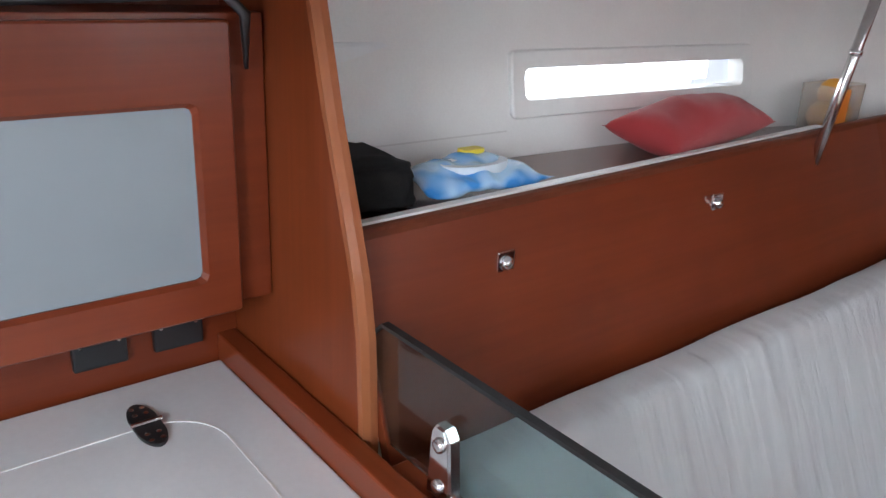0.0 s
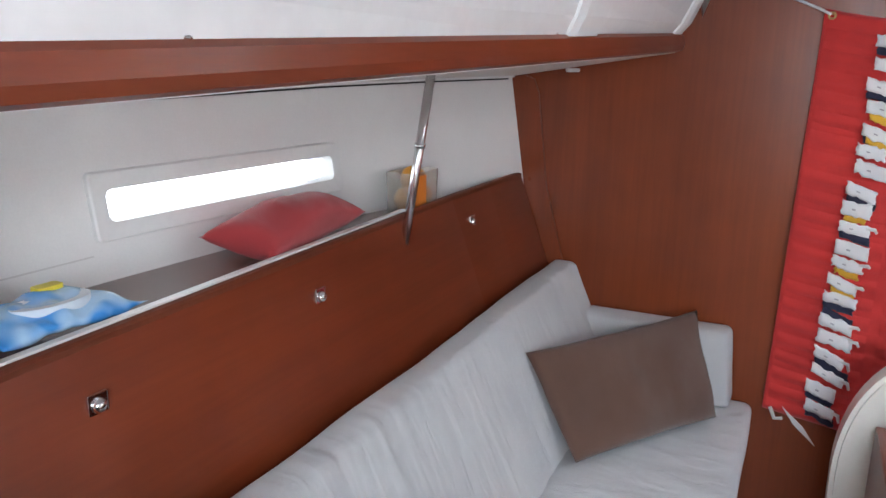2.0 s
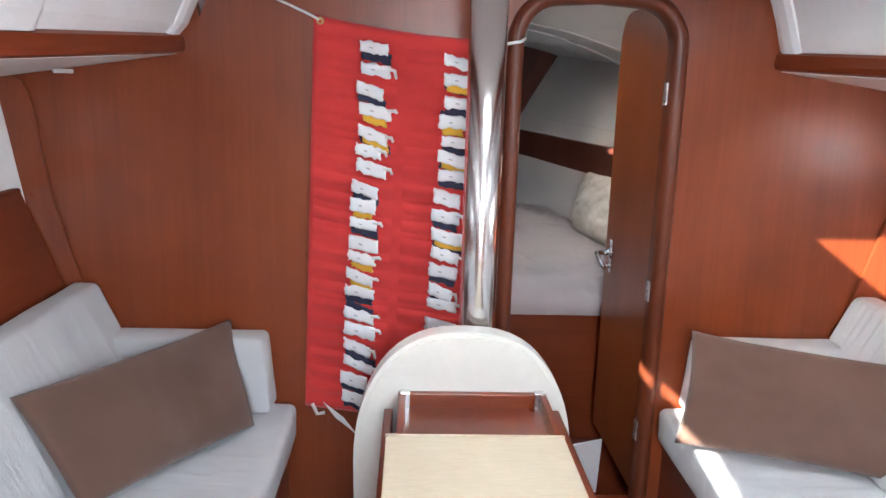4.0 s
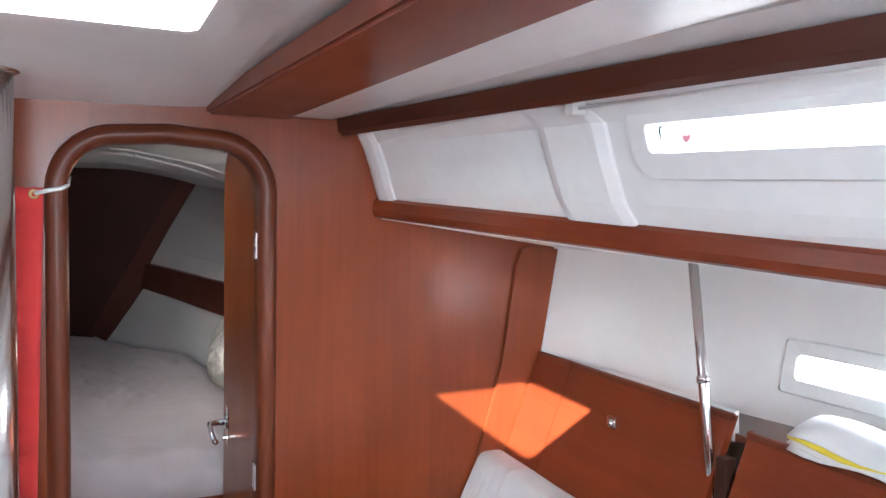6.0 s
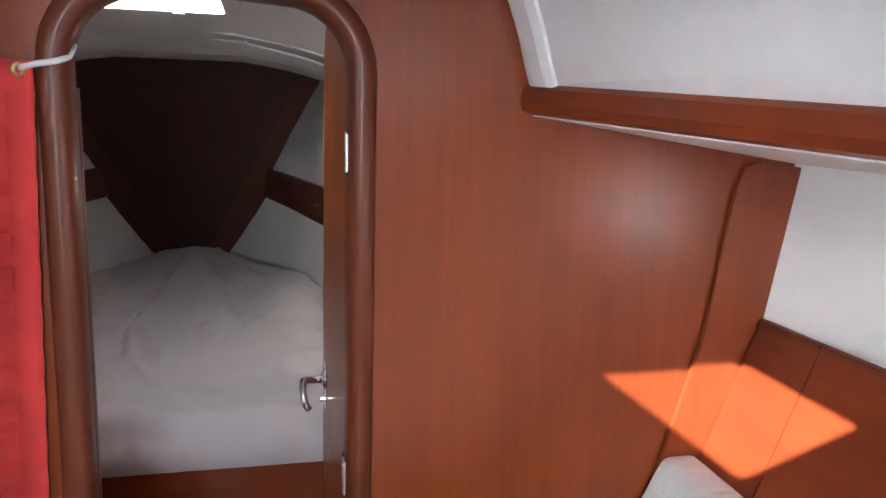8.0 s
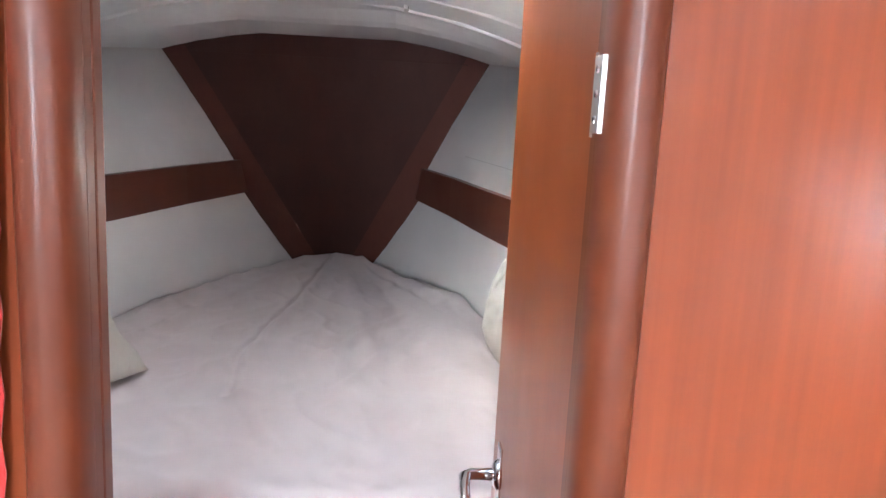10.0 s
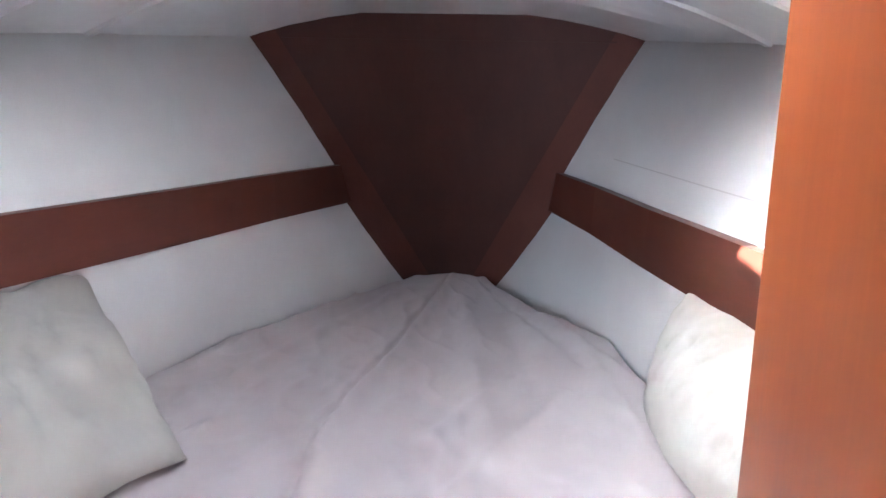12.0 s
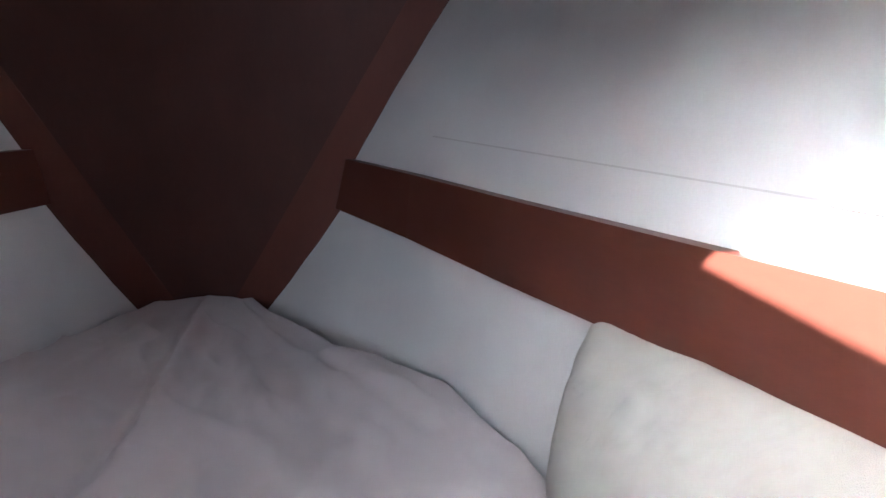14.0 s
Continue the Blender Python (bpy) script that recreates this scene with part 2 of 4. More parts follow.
def loft(rows, closed=False, bm=None, caps=False, skip=()):
    """A sheet over rows of points; closed: each row is a ring. skip: (row, column) faces to leave out."""
    own = bmesh.new()
    grid = [[own.verts.new(p) for p in row] for row in rows]
    n = len(rows[0])
    for i in range(len(rows) - 1):
        for j in range(n if closed else n - 1):
            if (i, j) not in skip:
                k = (j + 1) % n
                own.faces.new((grid[i][j], grid[i][k], grid[i + 1][k], grid[i + 1][j]))
    if caps and closed:
        own.faces.new(grid[0]), own.faces.new(grid[-1])
    return join(own, bm)


def thick(rows, depth, skip=(), flip=1):
    """A sheet with thickness: loft, then given depth along its normals."""
    bm = loft(rows, skip=skip)
    bmesh.ops.recalc_face_normals(bm, faces=bm.faces)
    bm.normal_update()
    bmesh.ops.solidify(bm, geom=bm.faces[:], thickness=depth * flip)
    return bm


def tube(points, r, seg=12, bm=None):
    """A round bar along points; r is one radius or one for each point."""
    pts = [Vector(p) for p in points]
    radii = r if isinstance(r, (list, tuple)) else [r] * len(pts)
    rows, side = [], None
    for i, p in enumerate(pts):
        d = (pts[min(i + 1, len(pts) - 1)] - pts[max(i - 1, 0)]).normalized()
        side = (side - d * side.dot(d)) if side else d.orthogonal()
        side.normalize()
        up = d.cross(side)
        rows.append([p + radii[i] * (math.cos(a) * side + math.sin(a) * up) for a in [2 * math.pi * k / seg for k in range(seg)]])
    return loft(rows, True, bm, True)


def turned(centre, profile, axis="z", seg=20, bm=None):
    """A turned shape: profile of (radius, distance along the axis)."""
    c = Vector(centre)
    e = {"x": (Vector((0, 1, 0)), Vector((0, 0, 1)), Vector((1, 0, 0))), "y": (Vector((1, 0, 0)), Vector((0, 0, 1)), Vector((0, 1, 0))), "z": (Vector((1, 0, 0)), Vector((0, 1, 0)), Vector((0, 0, 1)))}[axis]
    rows = [[c + r * (math.cos(a) * e[0] + math.sin(a) * e[1]) + d * e[2] for a in [2 * math.pi * k / seg for k in range(seg)]] for r, d in profile]
    return loft(rows, True, bm, True)


def pillow(tl, tr, br, bl, depth, n=36, seed=0.0, sag=0.035, rumple=0.0):
    """A stuffed pillow between four corners, swelling along its normal, with drawn-in sides and soft dents."""
    tl, tr, br, bl = (Vector(p) for p in (tl, tr, br, bl))
    nrm = (tr - tl).cross(bl - tl).normalized()
    own = bmesh.new()
    sides = []
    for sgn in (1, -1):
        grid = []
        for i in range(n + 1):
            row = []
            for j in range(n + 1):
                u, v = j / n, i / n
                p = (tl * (1 - u) + tr * u) * (1 - v) + (bl * (1 - u) + br * u) * v
                mid = (tl + tr + br + bl) / 4
                pull = sag * (4 * u * (1 - u) * (2 * v - 1) ** 8 + 4 * v * (1 - v) * (2 * u - 1) ** 8)
                p = p + (mid - p) * pull
                e = (max(0, 4 * u * (1 - u)) ** 0.45) * (max(0, 4 * v * (1 - v)) ** 0.45)
                dent = noise.noise(p * 9 + Vector((seed, seed, sgn))) * 0.10 + noise.noise(p * 24 + Vector((seed, 0, sgn))) * 0.05
                dent += rumple * (0.26 * noise.noise(p * 7 + Vector((seed, 5, sgn))) + 0.22 * abs(noise.noise(p * 13 + Vector((seed, 1, sgn)))))
                q = p + nrm * sgn * depth * 0.5 * e * (1 + dent) + nrm * 0.012 * noise.noise(p * 6 + Vector((seed, 3, 0)))
                q += nrm * sgn * rumple * 0.009 * e * (1 - abs(noise.noise(Vector((p.x * 9 + p.y * 3, p.y * 5, p.z * 9 + seed))))) ** 5
                row.append(own.verts.new(q))
            grid.append(row)
        for i in range(n):
            for j in range(n):
                own.faces.new((grid[i][j], grid[i][j + 1], grid[i + 1][j + 1], grid[i + 1][j]))
        sides.append(grid)
    bmesh.ops.remove_doubles(own, verts=own.verts, dist=0.0012)
    return own


def soft_block(corners_low, corners_high, bevel=0.02, cuts=10, seed=0.0, lump=0.006):
    """A foam cushion: eight corners, rounded edges, slightly lumpy sides."""
    own = bmesh.new()
    a, b = [own.verts.new(p) for p in corners_low], [own.verts.new(p) for p in corners_high]
    own.faces.new(a), own.faces.new(b)
    for i in range(4):
        j = (i + 1) % 4
        own.faces.new((a[i], a[j], b[j], b[i]))
    bmesh.ops.recalc_face_normals(own, faces=own.faces)
    bmesh.ops.bevel(own, geom=own.edges[:], offset=bevel, segments=4, affect="EDGES", profile=0.5)
    long_edges = [e for e in own.edges if e.calc_length() > 0.08]
    bmesh.ops.subdivide_edges(own, edges=long_edges, cuts=cuts, use_grid_fill=True)
    own.normal_update()
    for v in own.verts:
        v.co += v.normal * lump * noise.noise(v.co * 5 + Vector((seed, 0, 0)))
    return own


def interp(y, table):
    return float(np.interp(y, [p[0] for p in table], [p[1] for p in table]))


def rounded(x0, x1, z0, z1, r, n=6):
    """The outline of a rounded rectangle."""
    out = []
    for cx, cz, a0 in ((x1 - r, z1 - r, 0), (x0 + r, z1 - r, 90), (x0 + r, z0 + r, 180), (x1 - r, z0 + r, 270)):
        out += [(cx + r * math.cos(radians(a0 + 90 * k / n)), cz + r * math.sin(radians(a0 + 90 * k / n))) for k in range(n + 1)]
    return out


def ring(outer, inner, axis, a, b, bm=None):
    """A flat frame between two outlines of equal length, from a to b along an axis."""

    def at(p, s):
        return {"x": (s, *p), "y": (p[0], s, p[1]), "z": (*p, s)}[axis]

    rows = [[at(p, s) for p in o] for o, s in ((outer, a), (inner, a), (inner, b), (outer, b), (outer, a))]
    return loft(rows, True, bm)


# ---- plan ----
BULK, AFT = 2.90, -1.30


def sheer(y, sgn=1):
    return (0.044 if sgn > 0 else 0.045) * (BULK - max(y, -0.2))


def side_out(y):
    return 0.13 * (BULK - max(y, 0.0))


def fascia_out(y, sgn=1):
    return 0.21 * (BULK - max(y, 0.6)) if sgn > 0 else 0.055 + 0.107 * (BULK - max(y, -0.2))


def hull_x(y, z=1.2):
    return float(np.interp(y, [0.795, 0.81, 1.37, 2.06, 2.5, 2.92], [1.87, 1.725, 1.70, 1.655, 1.555, 1.41])) + 0.16 * (z - 1.2)


def roof_profile(y, sgn=1):
    e, g, s = side_out(y), fascia_out(y, sgn), sheer(y, sgn)
    m = 0.5 * (e + g)
    return [(0.62, 1.885), (0.72 + e, 1.872), (0.775 + e, 1.845), (0.81 + e, 1.81), (0.828 + m, 1.776), (0.850 + m, 1.716 - 0.2 * s), (0.866 + 0.3 * e + 0.7 * g, 1.66 - 0.7 * s), (0.876 + g, 1.63 - s)]


# ---- setting: sole, ceilings, side linings ----
half = [(1.80, AFT), (1.78, 0.80), (1.62, 0.82), (1.54, 2.06), (1.32, 2.90), (1.16, 2.95), (1.02, 3.63)]
bm = prism(half + [(-x, y) for x, y in reversed(half)], "z", -0.04, 0.0)
tagged(part("floor", bm, wood_y), "varnished brown wooden cabin sole", "floor", kind="structure")
bm = box(-400, 400, -400, 400, -0.95, -0.9)
tagged(part("water", bm, water_mat), "dark green harbour water round the hull", "water", kind="structure")

HX0, HX1, HY0, HY1 = -0.19, 0.29, 1.64, 2.08
xs, ys = [-0.62, -0.41, HX0, HX1, 0.41, 0.62], [AFT, -0.62, 0.0, HY0, HY1, BULK]
rows = [[(x, y, 1.885 + 0.012 * (1 - (x / 0.62) ** 2) - (interp(abs(x), [(0, 0.064), (0.41, 0.036), (0.62, 0.0)]) if y == BULK else 0)) for x in xs] for y in ys]
roof = thick(rows, 0.06, skip={(3, 2), (0, 1), (0, 2), (0, 3)}, flip=-1)
ceiling = tagged(part("ceiling", roof, gelcoat), "white moulded saloon ceiling with a deck hatch and companionway opening", "ceiling", kind="structure")

for sgn, side in ((-1, "port"), (1, "starboard")):
    ys = [AFT, -0.2, 0.25, 0.9, 1.91, 2.3, BULK]
    rows = [[(sgn * x, y, z) for x, z in roof_profile(y, sgn)] for y in ys]
    bm = loft(rows, skip={(2, 4), (3, 4)})
    bmesh.ops.recalc_face_normals(bm, faces=bm.faces)
    bm.normal_update()
    up = max(bm.faces, key=lambda f: f.calc_center_median().z).normal.z
    bmesh.ops.solidify(bm, geom=bm.faces[:], thickness=-0.03 if up > 0 else 0.03)
    tagged(part("ceiling_" + side, bm, gelcoat, smooth=False), "white curved coachroof lining with a long port", "ceiling lining", kind="structure")
    # side deck seen from below
    ys = [AFT, 0.0, 1.0, 2.0, 2.5, BULK]
    rows = [[(sgn * (0.885 + fascia_out(y, sgn)), y, 1.575 - sheer(y, sgn)), (sgn * (hull_x(y, 1.49) + 0.03), y, 1.489 - 0.025 * (BULK - y))] for y in ys]
    bm = loft(rows)
    bm.normal_update()
    f = bm.faces[:][0].normal.z
    bmesh.ops.solidify(bm, geom=bm.faces[:], thickness=-0.05 if f > 0 else 0.05)
    tagged(part("ceiling_deck_" + side, bm, lining), "white lining under the side deck", "ceiling lining", kind="structure")
    # hull lining with its long low window
    wy0, wy1 = (1.37, 2.06) if sgn < 0 else (1.45, 2.125)
    ys = [AFT, 0.795, 0.81, wy0, wy1, 2.3, 2.5, 2.7, BULK + 0.02]
    zs = [0.0, 0.6, 1.10, 1.228, 1.292, 1.50]
    rows = [[(sgn * hull_x(y, z), y, z) for z in zs] for y in ys]
    bm = loft(rows, skip={(3, 3)})
    bm.normal_update()
    f = bm.faces[:][0].normal.x * sgn
    bmesh.ops.solidify(bm, geom=bm.faces[:], thickness=-0.035 if f > 0 else 0.035)
    tagged(part("wall_" + side, bm, lining), "off-white vinyl hull lining with a long low window", "wall", kind="structure")
    w = thing("window_" + side, "long narrow hull window in a pale plastic frame", "window", (sgn * hull_x(1.7, 1.26), 1.7, 1.26), kind="structure")
    for nm, oy0, oy1, oz0, oz1, dx in (("window_frame", wy0 - 0.03, wy1 + 0.03, 1.196, 1.324, 0.012),):
        o, i = rounded(oy0, oy1, oz0, oz1, 0.012), rounded(wy0 + 0.002, wy1 - 0.002, 1.230, 1.290, 0.014)
        rws = [[(sgn * (hull_x(p[0], p[1]) - d), p[0], p[1]) for p in c] for c, d in ((o, -0.002), (o, dx - 0.003), (rounded(oy0 + 0.003, oy1 - 0.003, oz0 + 0.003, oz1 - 0.003, 0.012), dx), (i, dx), (i, -0.03))]
        part(nm, loft(rws, True), white_plastic, w)
    p = rounded(wy0, wy1, 1.228, 1.292, 0.014)
    bm = loft([[(sgn * (hull_x(q[0], q[1]) + d), q[0], q[1]) for q in p] for d in (0.016, 0.022)], True, None, True)
    pane = part("pane", bm, pane_mat, w)
    pane.visible_shadow = False
    # coachroof port
    c = thing("port_" + side, "long narrow coachroof port with rounded ends", "window", (sgn * (0.84 + side_out(0.9)), 0.9, 1.72), kind="structure")
    rws = []
    for d, g in ((0.0, 0.03), (0.010, 0.028), (0.010, -0.009), (-0.02, -0.009)):
        row = []
        for yy, v in rounded(0.25 - g, 1.91 + g, -g, 0.060 + g, 0.018 + g):
            pr = roof_profile(yy, sgn)
            (xb, zb), (xa, za) = pr[5], pr[4]
            k = v / 0.060
            row.append((sgn * (xb + (xa - xb) * k - d), yy, zb + (za - zb) * k))
        rws.append(row)
    part("window_frame", loft(rws, True), gelcoat, c)
    bm = loft([[(p0 + sgn * d, p1, p2) for p0, p1, p2 in rws[-1]] for d in (0.0, 0.006)], True, None, True)
    pane = part("pane", bm, pane_mat, c)
    pane.visible_shadow = False
    # moulded ribs on the coachroof side
    for y0, y1, lift in ((1.99, 2.17, 0.017), (2.80, 2.895, 0.014)):
        rib = []
        for y, d in ((y0, -0.004), (y0 + 0.004, 0.4 * lift), (y0 + 0.022, lift), (y1 - 0.034, lift), (y1 - 0.006, 0.4 * lift), (y1, -0.004)):
            rib.append([(sgn * (x - d), y, z) for k, (x, z) in enumerate(roof_profile(y, sgn)) if k > 2])
        tagged(part("trim_rib_" + side, loft(rib), gelcoat), "raised white moulded rib on the coachroof side", "trim", kind="structure")
    # flat ceiling panel beside the beam
    o = [(0.60, AFT), (0.60, BULK), (0.742, BULK), (0.752, 2.74), (0.770, 2.32), (0.785, 1.98), (0.83, 0.4), (0.83, AFT)]
    tagged(part("ceiling_panel_" + side, prism([(sgn * x, y) for x, y in o], "z", 1.844, 1.890, 0.006), gelcoat), "flat white ceiling panel beside the beam", "ceiling panel", kind="structure")
    # unseen ledge added outside, above the hull window, to block direct sun
    tagged(part("trim_sun_block_" + side, box(min(sgn * 1.735, sgn * 1.86), max(sgn * 1.735, sgn * 1.86), 0.9, 2.5, 1.306, 1.345, 0.008), gelcoat), "unseen white ledge added outside to keep sun off the hull window", "strake", kind="structure")
    # wooden fascia and upper rail
    rows = []
    for y in (AFT, 0.0, 1.0, 2.0, BULK):
        x, z, h = 0.868 + fascia_out(y, sgn), 1.634 - sheer(y, sgn), 0.056 if sgn > 0 else 0.057
        sec = [(x + 0.004, z), (x + 0.028, z + 0.002), (x + 0.034, z - h + 0.006), (x + 0.012, z - h), (x - 0.004, z - h + 0.006), (x - 0.009, z - h + 0.022), (x - 0.005, z - 0.008)]
        rows.append([(sgn * a, y, b) for a, b in sec])
    tagged(part("trim_fascia_" + side, loft(rows, True, None, True), wood_y, smooth=False), "long varnished mahogany fascia along the side deck edge", "trim", kind="structure")
    rows = []
    for y in (AFT, 0.0, 1.0, 2.0, BULK):
        e = side_out(y)
        sec = [(0.752 + e, 1.848), (0.790 + e, 1.852), (0.800 + e, 1.81), (0.772 + e, 1.802), (0.757 + e, 1.812)]
        rows.append([(sgn * a, y, b) for a, b in sec])
    tagged(part("trim_rail_" + side, loft(rows, True, None, True), wood_rail_shaded), "mahogany rail along the edge of the ceiling, coloured dark for its shade", "trim", kind="structure")
    # ceiling beam
    bm = prism([(sgn * 0.41, BULK), (sgn * 0.62, BULK), (sgn * 0.62, AFT), (sgn * 0.545, AFT)], "z", 1.838, 1.884, 0.006)
    tagged(part("trim_beam_" + side, bm, wood_y), "broad mahogany beam under the ceiling", "beam", kind="structure")
    # dark joint where the deck lining meets the hull, and the seam of the lining
    if sgn < 0:
        rows = [[(sgn * (hull_x(y, z) - 0.004), y, z) for z in (1.482 - 0.025 * (BULK - y), 1.4865 - 0.025 * (BULK - y))] for y in (0.82, 1.37, 2.06, 2.5, 2.86)]
        tagged(part("trim_joint_" + side, loft(rows), hole_mat), "dark joint between deck lining and hull", "joint", kind="structure")
    rows = [[(sgn * (hull_x(y, z) - 0.0015), y, z) for z in (1.186 - 0.2 * sheer(y), 1.189 - 0.2 * sheer(y))] for y in (0.85, 1.33)]
    tagged(part("trim_seam_" + side, loft(rows), seam_mat), "fine seam in the hull lining", "seam", kind="structure")

# plain glowing backdrops added outside so the hull windows burn out to white
glare = Mat("white_backdrop_glow")
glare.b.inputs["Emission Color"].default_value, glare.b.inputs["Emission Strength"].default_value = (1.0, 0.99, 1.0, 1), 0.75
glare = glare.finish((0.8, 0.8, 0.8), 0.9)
for sgn, side in ((-1, "port"), (1, "starboard")):
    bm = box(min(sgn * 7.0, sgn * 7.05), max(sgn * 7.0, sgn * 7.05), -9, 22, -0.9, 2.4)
    tagged(part("backdrop_" + side, bm, glare), "glowing white backdrop added beyond the windows", "backdrop", kind="structure")
# neighbouring boat's side: emission stands in for the daylight on it
lilac = Mat("lilac_topsides_glow")
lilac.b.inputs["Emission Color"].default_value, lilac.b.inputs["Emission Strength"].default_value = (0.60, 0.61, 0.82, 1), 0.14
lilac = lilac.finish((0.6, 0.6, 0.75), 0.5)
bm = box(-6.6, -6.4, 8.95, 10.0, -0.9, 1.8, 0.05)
tagged(part("backdrop_neighbour", bm, lilac), "pale lilac side of a neighbouring boat, made to glow", "backdrop", kind="structure")

# saloon deck hatch
hatch = thing("window_deck_hatch", "acrylic deck hatch in a white moulded surround", "hatch", (0.04, 1.9, 1.9), kind="structure")
part("surround", ring(rounded(HX0 - 0.045, HX1 + 0.045, HY0 - 0.045, HY1 + 0.045, 0.05), rounded(HX0, HX1, HY0, HY1, 0.03), "z", 1.876, 1.951), gelcoat, hatch)
part("hatch_frame", ring(rounded(HX0 - 0.01, HX1 + 0.01, HY0 - 0.01, HY1 + 0.01, 0.03), rounded(HX0 + 0.008, HX1 - 0.008, HY0 + 0.008, HY1 - 0.008, 0.03), "z", 1.95, 1.98), steel, hatch)
o = part("pane", prism(rounded(HX0 - 0.008, HX1 + 0.008, HY0 - 0.008, HY1 + 0.008, 0.03), "z", 1.962, 1.972), pane_mat, hatch)
o.visible_shadow = False

# ---- main bulkhead with the arched door opening ----
DX0, DX1, DZ0, DTOP, DR = 0.085, 0.545, 0.10, 1.755, 0.115


def arch_path(grow, n=9):
    """The door opening's outline from the foot of one jamb over the arch to the other, grown outwards."""
    x0, x1, top, r = DX0 - grow, DX1 + grow, DTOP + grow, DR + grow
    out = [(x0, DZ0)]
    out += [(x0 + r - r * math.cos(radians(90 * k / n)), top - r + r * math.sin(radians(90 * k / n))) for k in range(n + 1)]
    mid = (x0 + x1) / 2
    out.insert(len(out), (mid, top + 0.008))
    out += [(x1 - r + r * math.sin(radians(90 * k / n)), top - r + r * math.cos(radians(90 * k / n))) for k in range(n + 1)]
    return out + [(x1, DZ0)]


def bulk_top(x):
    return interp(abs(x), [(0, 1.905), (0.62, 1.90), (0.73, 1.88), (0.79, 1.855), (0.83, 1.79), (0.87, 1.68), (0.885, 1.76), (1.60, 1.76)])


path = arch_path(0)
arch_top = [(a, b) for a, b in path[1:-1]]
hole_xs = sorted({round(a, 5) for a, _ in arch_top})
xs = sorted({-1.6, -1.2, -0.885, -0.87, -0.83, -0.79, -0.73, -0.62, -0.3, 0.0, 0.62, 0.73, 0.79, 0.83, 0.87, 0.885, 1.2, 1.6, *hole_xs})
bm = bmesh.new()
for a, b in zip(xs, xs[1:]):
    if DX0 - 1e-4 <= a and b <= DX1 + 1e-4:
        ta, tb = interp(a, arch_top), interp(b, arch_top)
        quads = [((a, 0.0), (b, 0.0), (b, DZ0), (a, DZ0)), ((a, ta), (b, tb), (b, bulk_top(b)), (a, bulk_top(a)))]
    else:
        quads = [((a, 0.0), (b, 0.0), (b, bulk_top(b)), (a, bulk_top(a)))]
    for q in quads:
        prism(q, "y", BULK, BULK + 0.03, bm=bm)
bmesh.ops.remove_doubles(bm, verts=bm.verts, dist=0.0002)
bulkhead = tagged(part("wall_bulkhead", bm, wood_z), "tall varnished mahogany bulkhead with an arched doorway", "bulkhead", kind="structure")

door_frame = thing("door_frame", "rounded mahogany moulding round the arched doorway", "door frame", (0.3, BULK, 0.1), kind="structure")
rows = []
outs = [arch_path(g) for g in (-0.004, -0.004, 0.005, 0.020, 0.036, 0.045, 0.045)]
deep = (BULK + 0.0275, BULK - 0.006, BULK - 0.022, BULK - 0.028, BULK - 0.020, BULK - 0.004, BULK + 0.002)
part("moulding", loft([[(x, d, z) for x, z in o] for o, d in zip(outs, deep)]), wood_frame, door_frame, smooth=True)
deep2 = (BULK + 0.028, BULK + 0.045, BULK + 0.045, BULK + 0.0305)
outs2 = [arch_path(g) for g in (-0.004, -0.004, 0.05, 0.05)]
part("inner_moulding", loft([[(x, d, z) for x, z in o] for o, d in zip(outs2, deep2)]), wood_frame, door_frame)
part("jamb_strip", box(DX0 - 0.03, DX0 + 0.005, BULK + 0.0455, BULK + 0.068, DZ0 + 0.013, 1.60, 0.003), wood_frame, door_frame)
part("sill", box(DX0 - 0.06, DX1 + 0.06, BULK - 0.02, BULK + 0.06, 0.0, DZ0 + 0.012, 0.008), wood_x, door_frame)

# corner fairings, following the slope of the lockers
for sgn, side in ((-1, "port"), (1, "starboard")):
    o = [(sgn * (a + (0.05 if sgn < 0 and a < 1.4 else 0)), b) for a, b in ((1.165, 0.72), (1.205, 0.86), (1.28, 1.13), (1.322, 1.44), (1.34, 1.485), (1.375, 1.497), (1.47, 1.487), (1.47, 0.72))]
    tagged(part("trim_fairing_" + side, prism(o, "y", BULK - 0.016, BULK - 0.003, 0.002), wood_z), "sloping mahogany corner panel on the bulkhead", "panel", kind="structure")

# aft end, behind the walk
bm = box(-1.95, -0.36, AFT - 0.03, AFT, 0.0, 1.9)
box(0.36, 1.95, AFT - 0.03, AFT, 0.0, 1.9, bm=bm)
box(-0.36, 0.36, AFT - 0.03, AFT, 0.0, 0.95, bm=bm)
tagged(part("wall_aft", bm, wood_z), "plain mahogany aft bulkhead round the companionway", "wall", kind="structure")

# ---- settees ----


def locker_x(z, y=0.0, sgn=-1):
    narrow = interp(y, [(2.44, 0.0), (2.875, 0.030)] if sgn < 0 else [(1.9, 0.0), (2.45, 0.030), (2.875, 0.046)])
    return 1.455 - (1.175 - z) * 0.375 - narrow


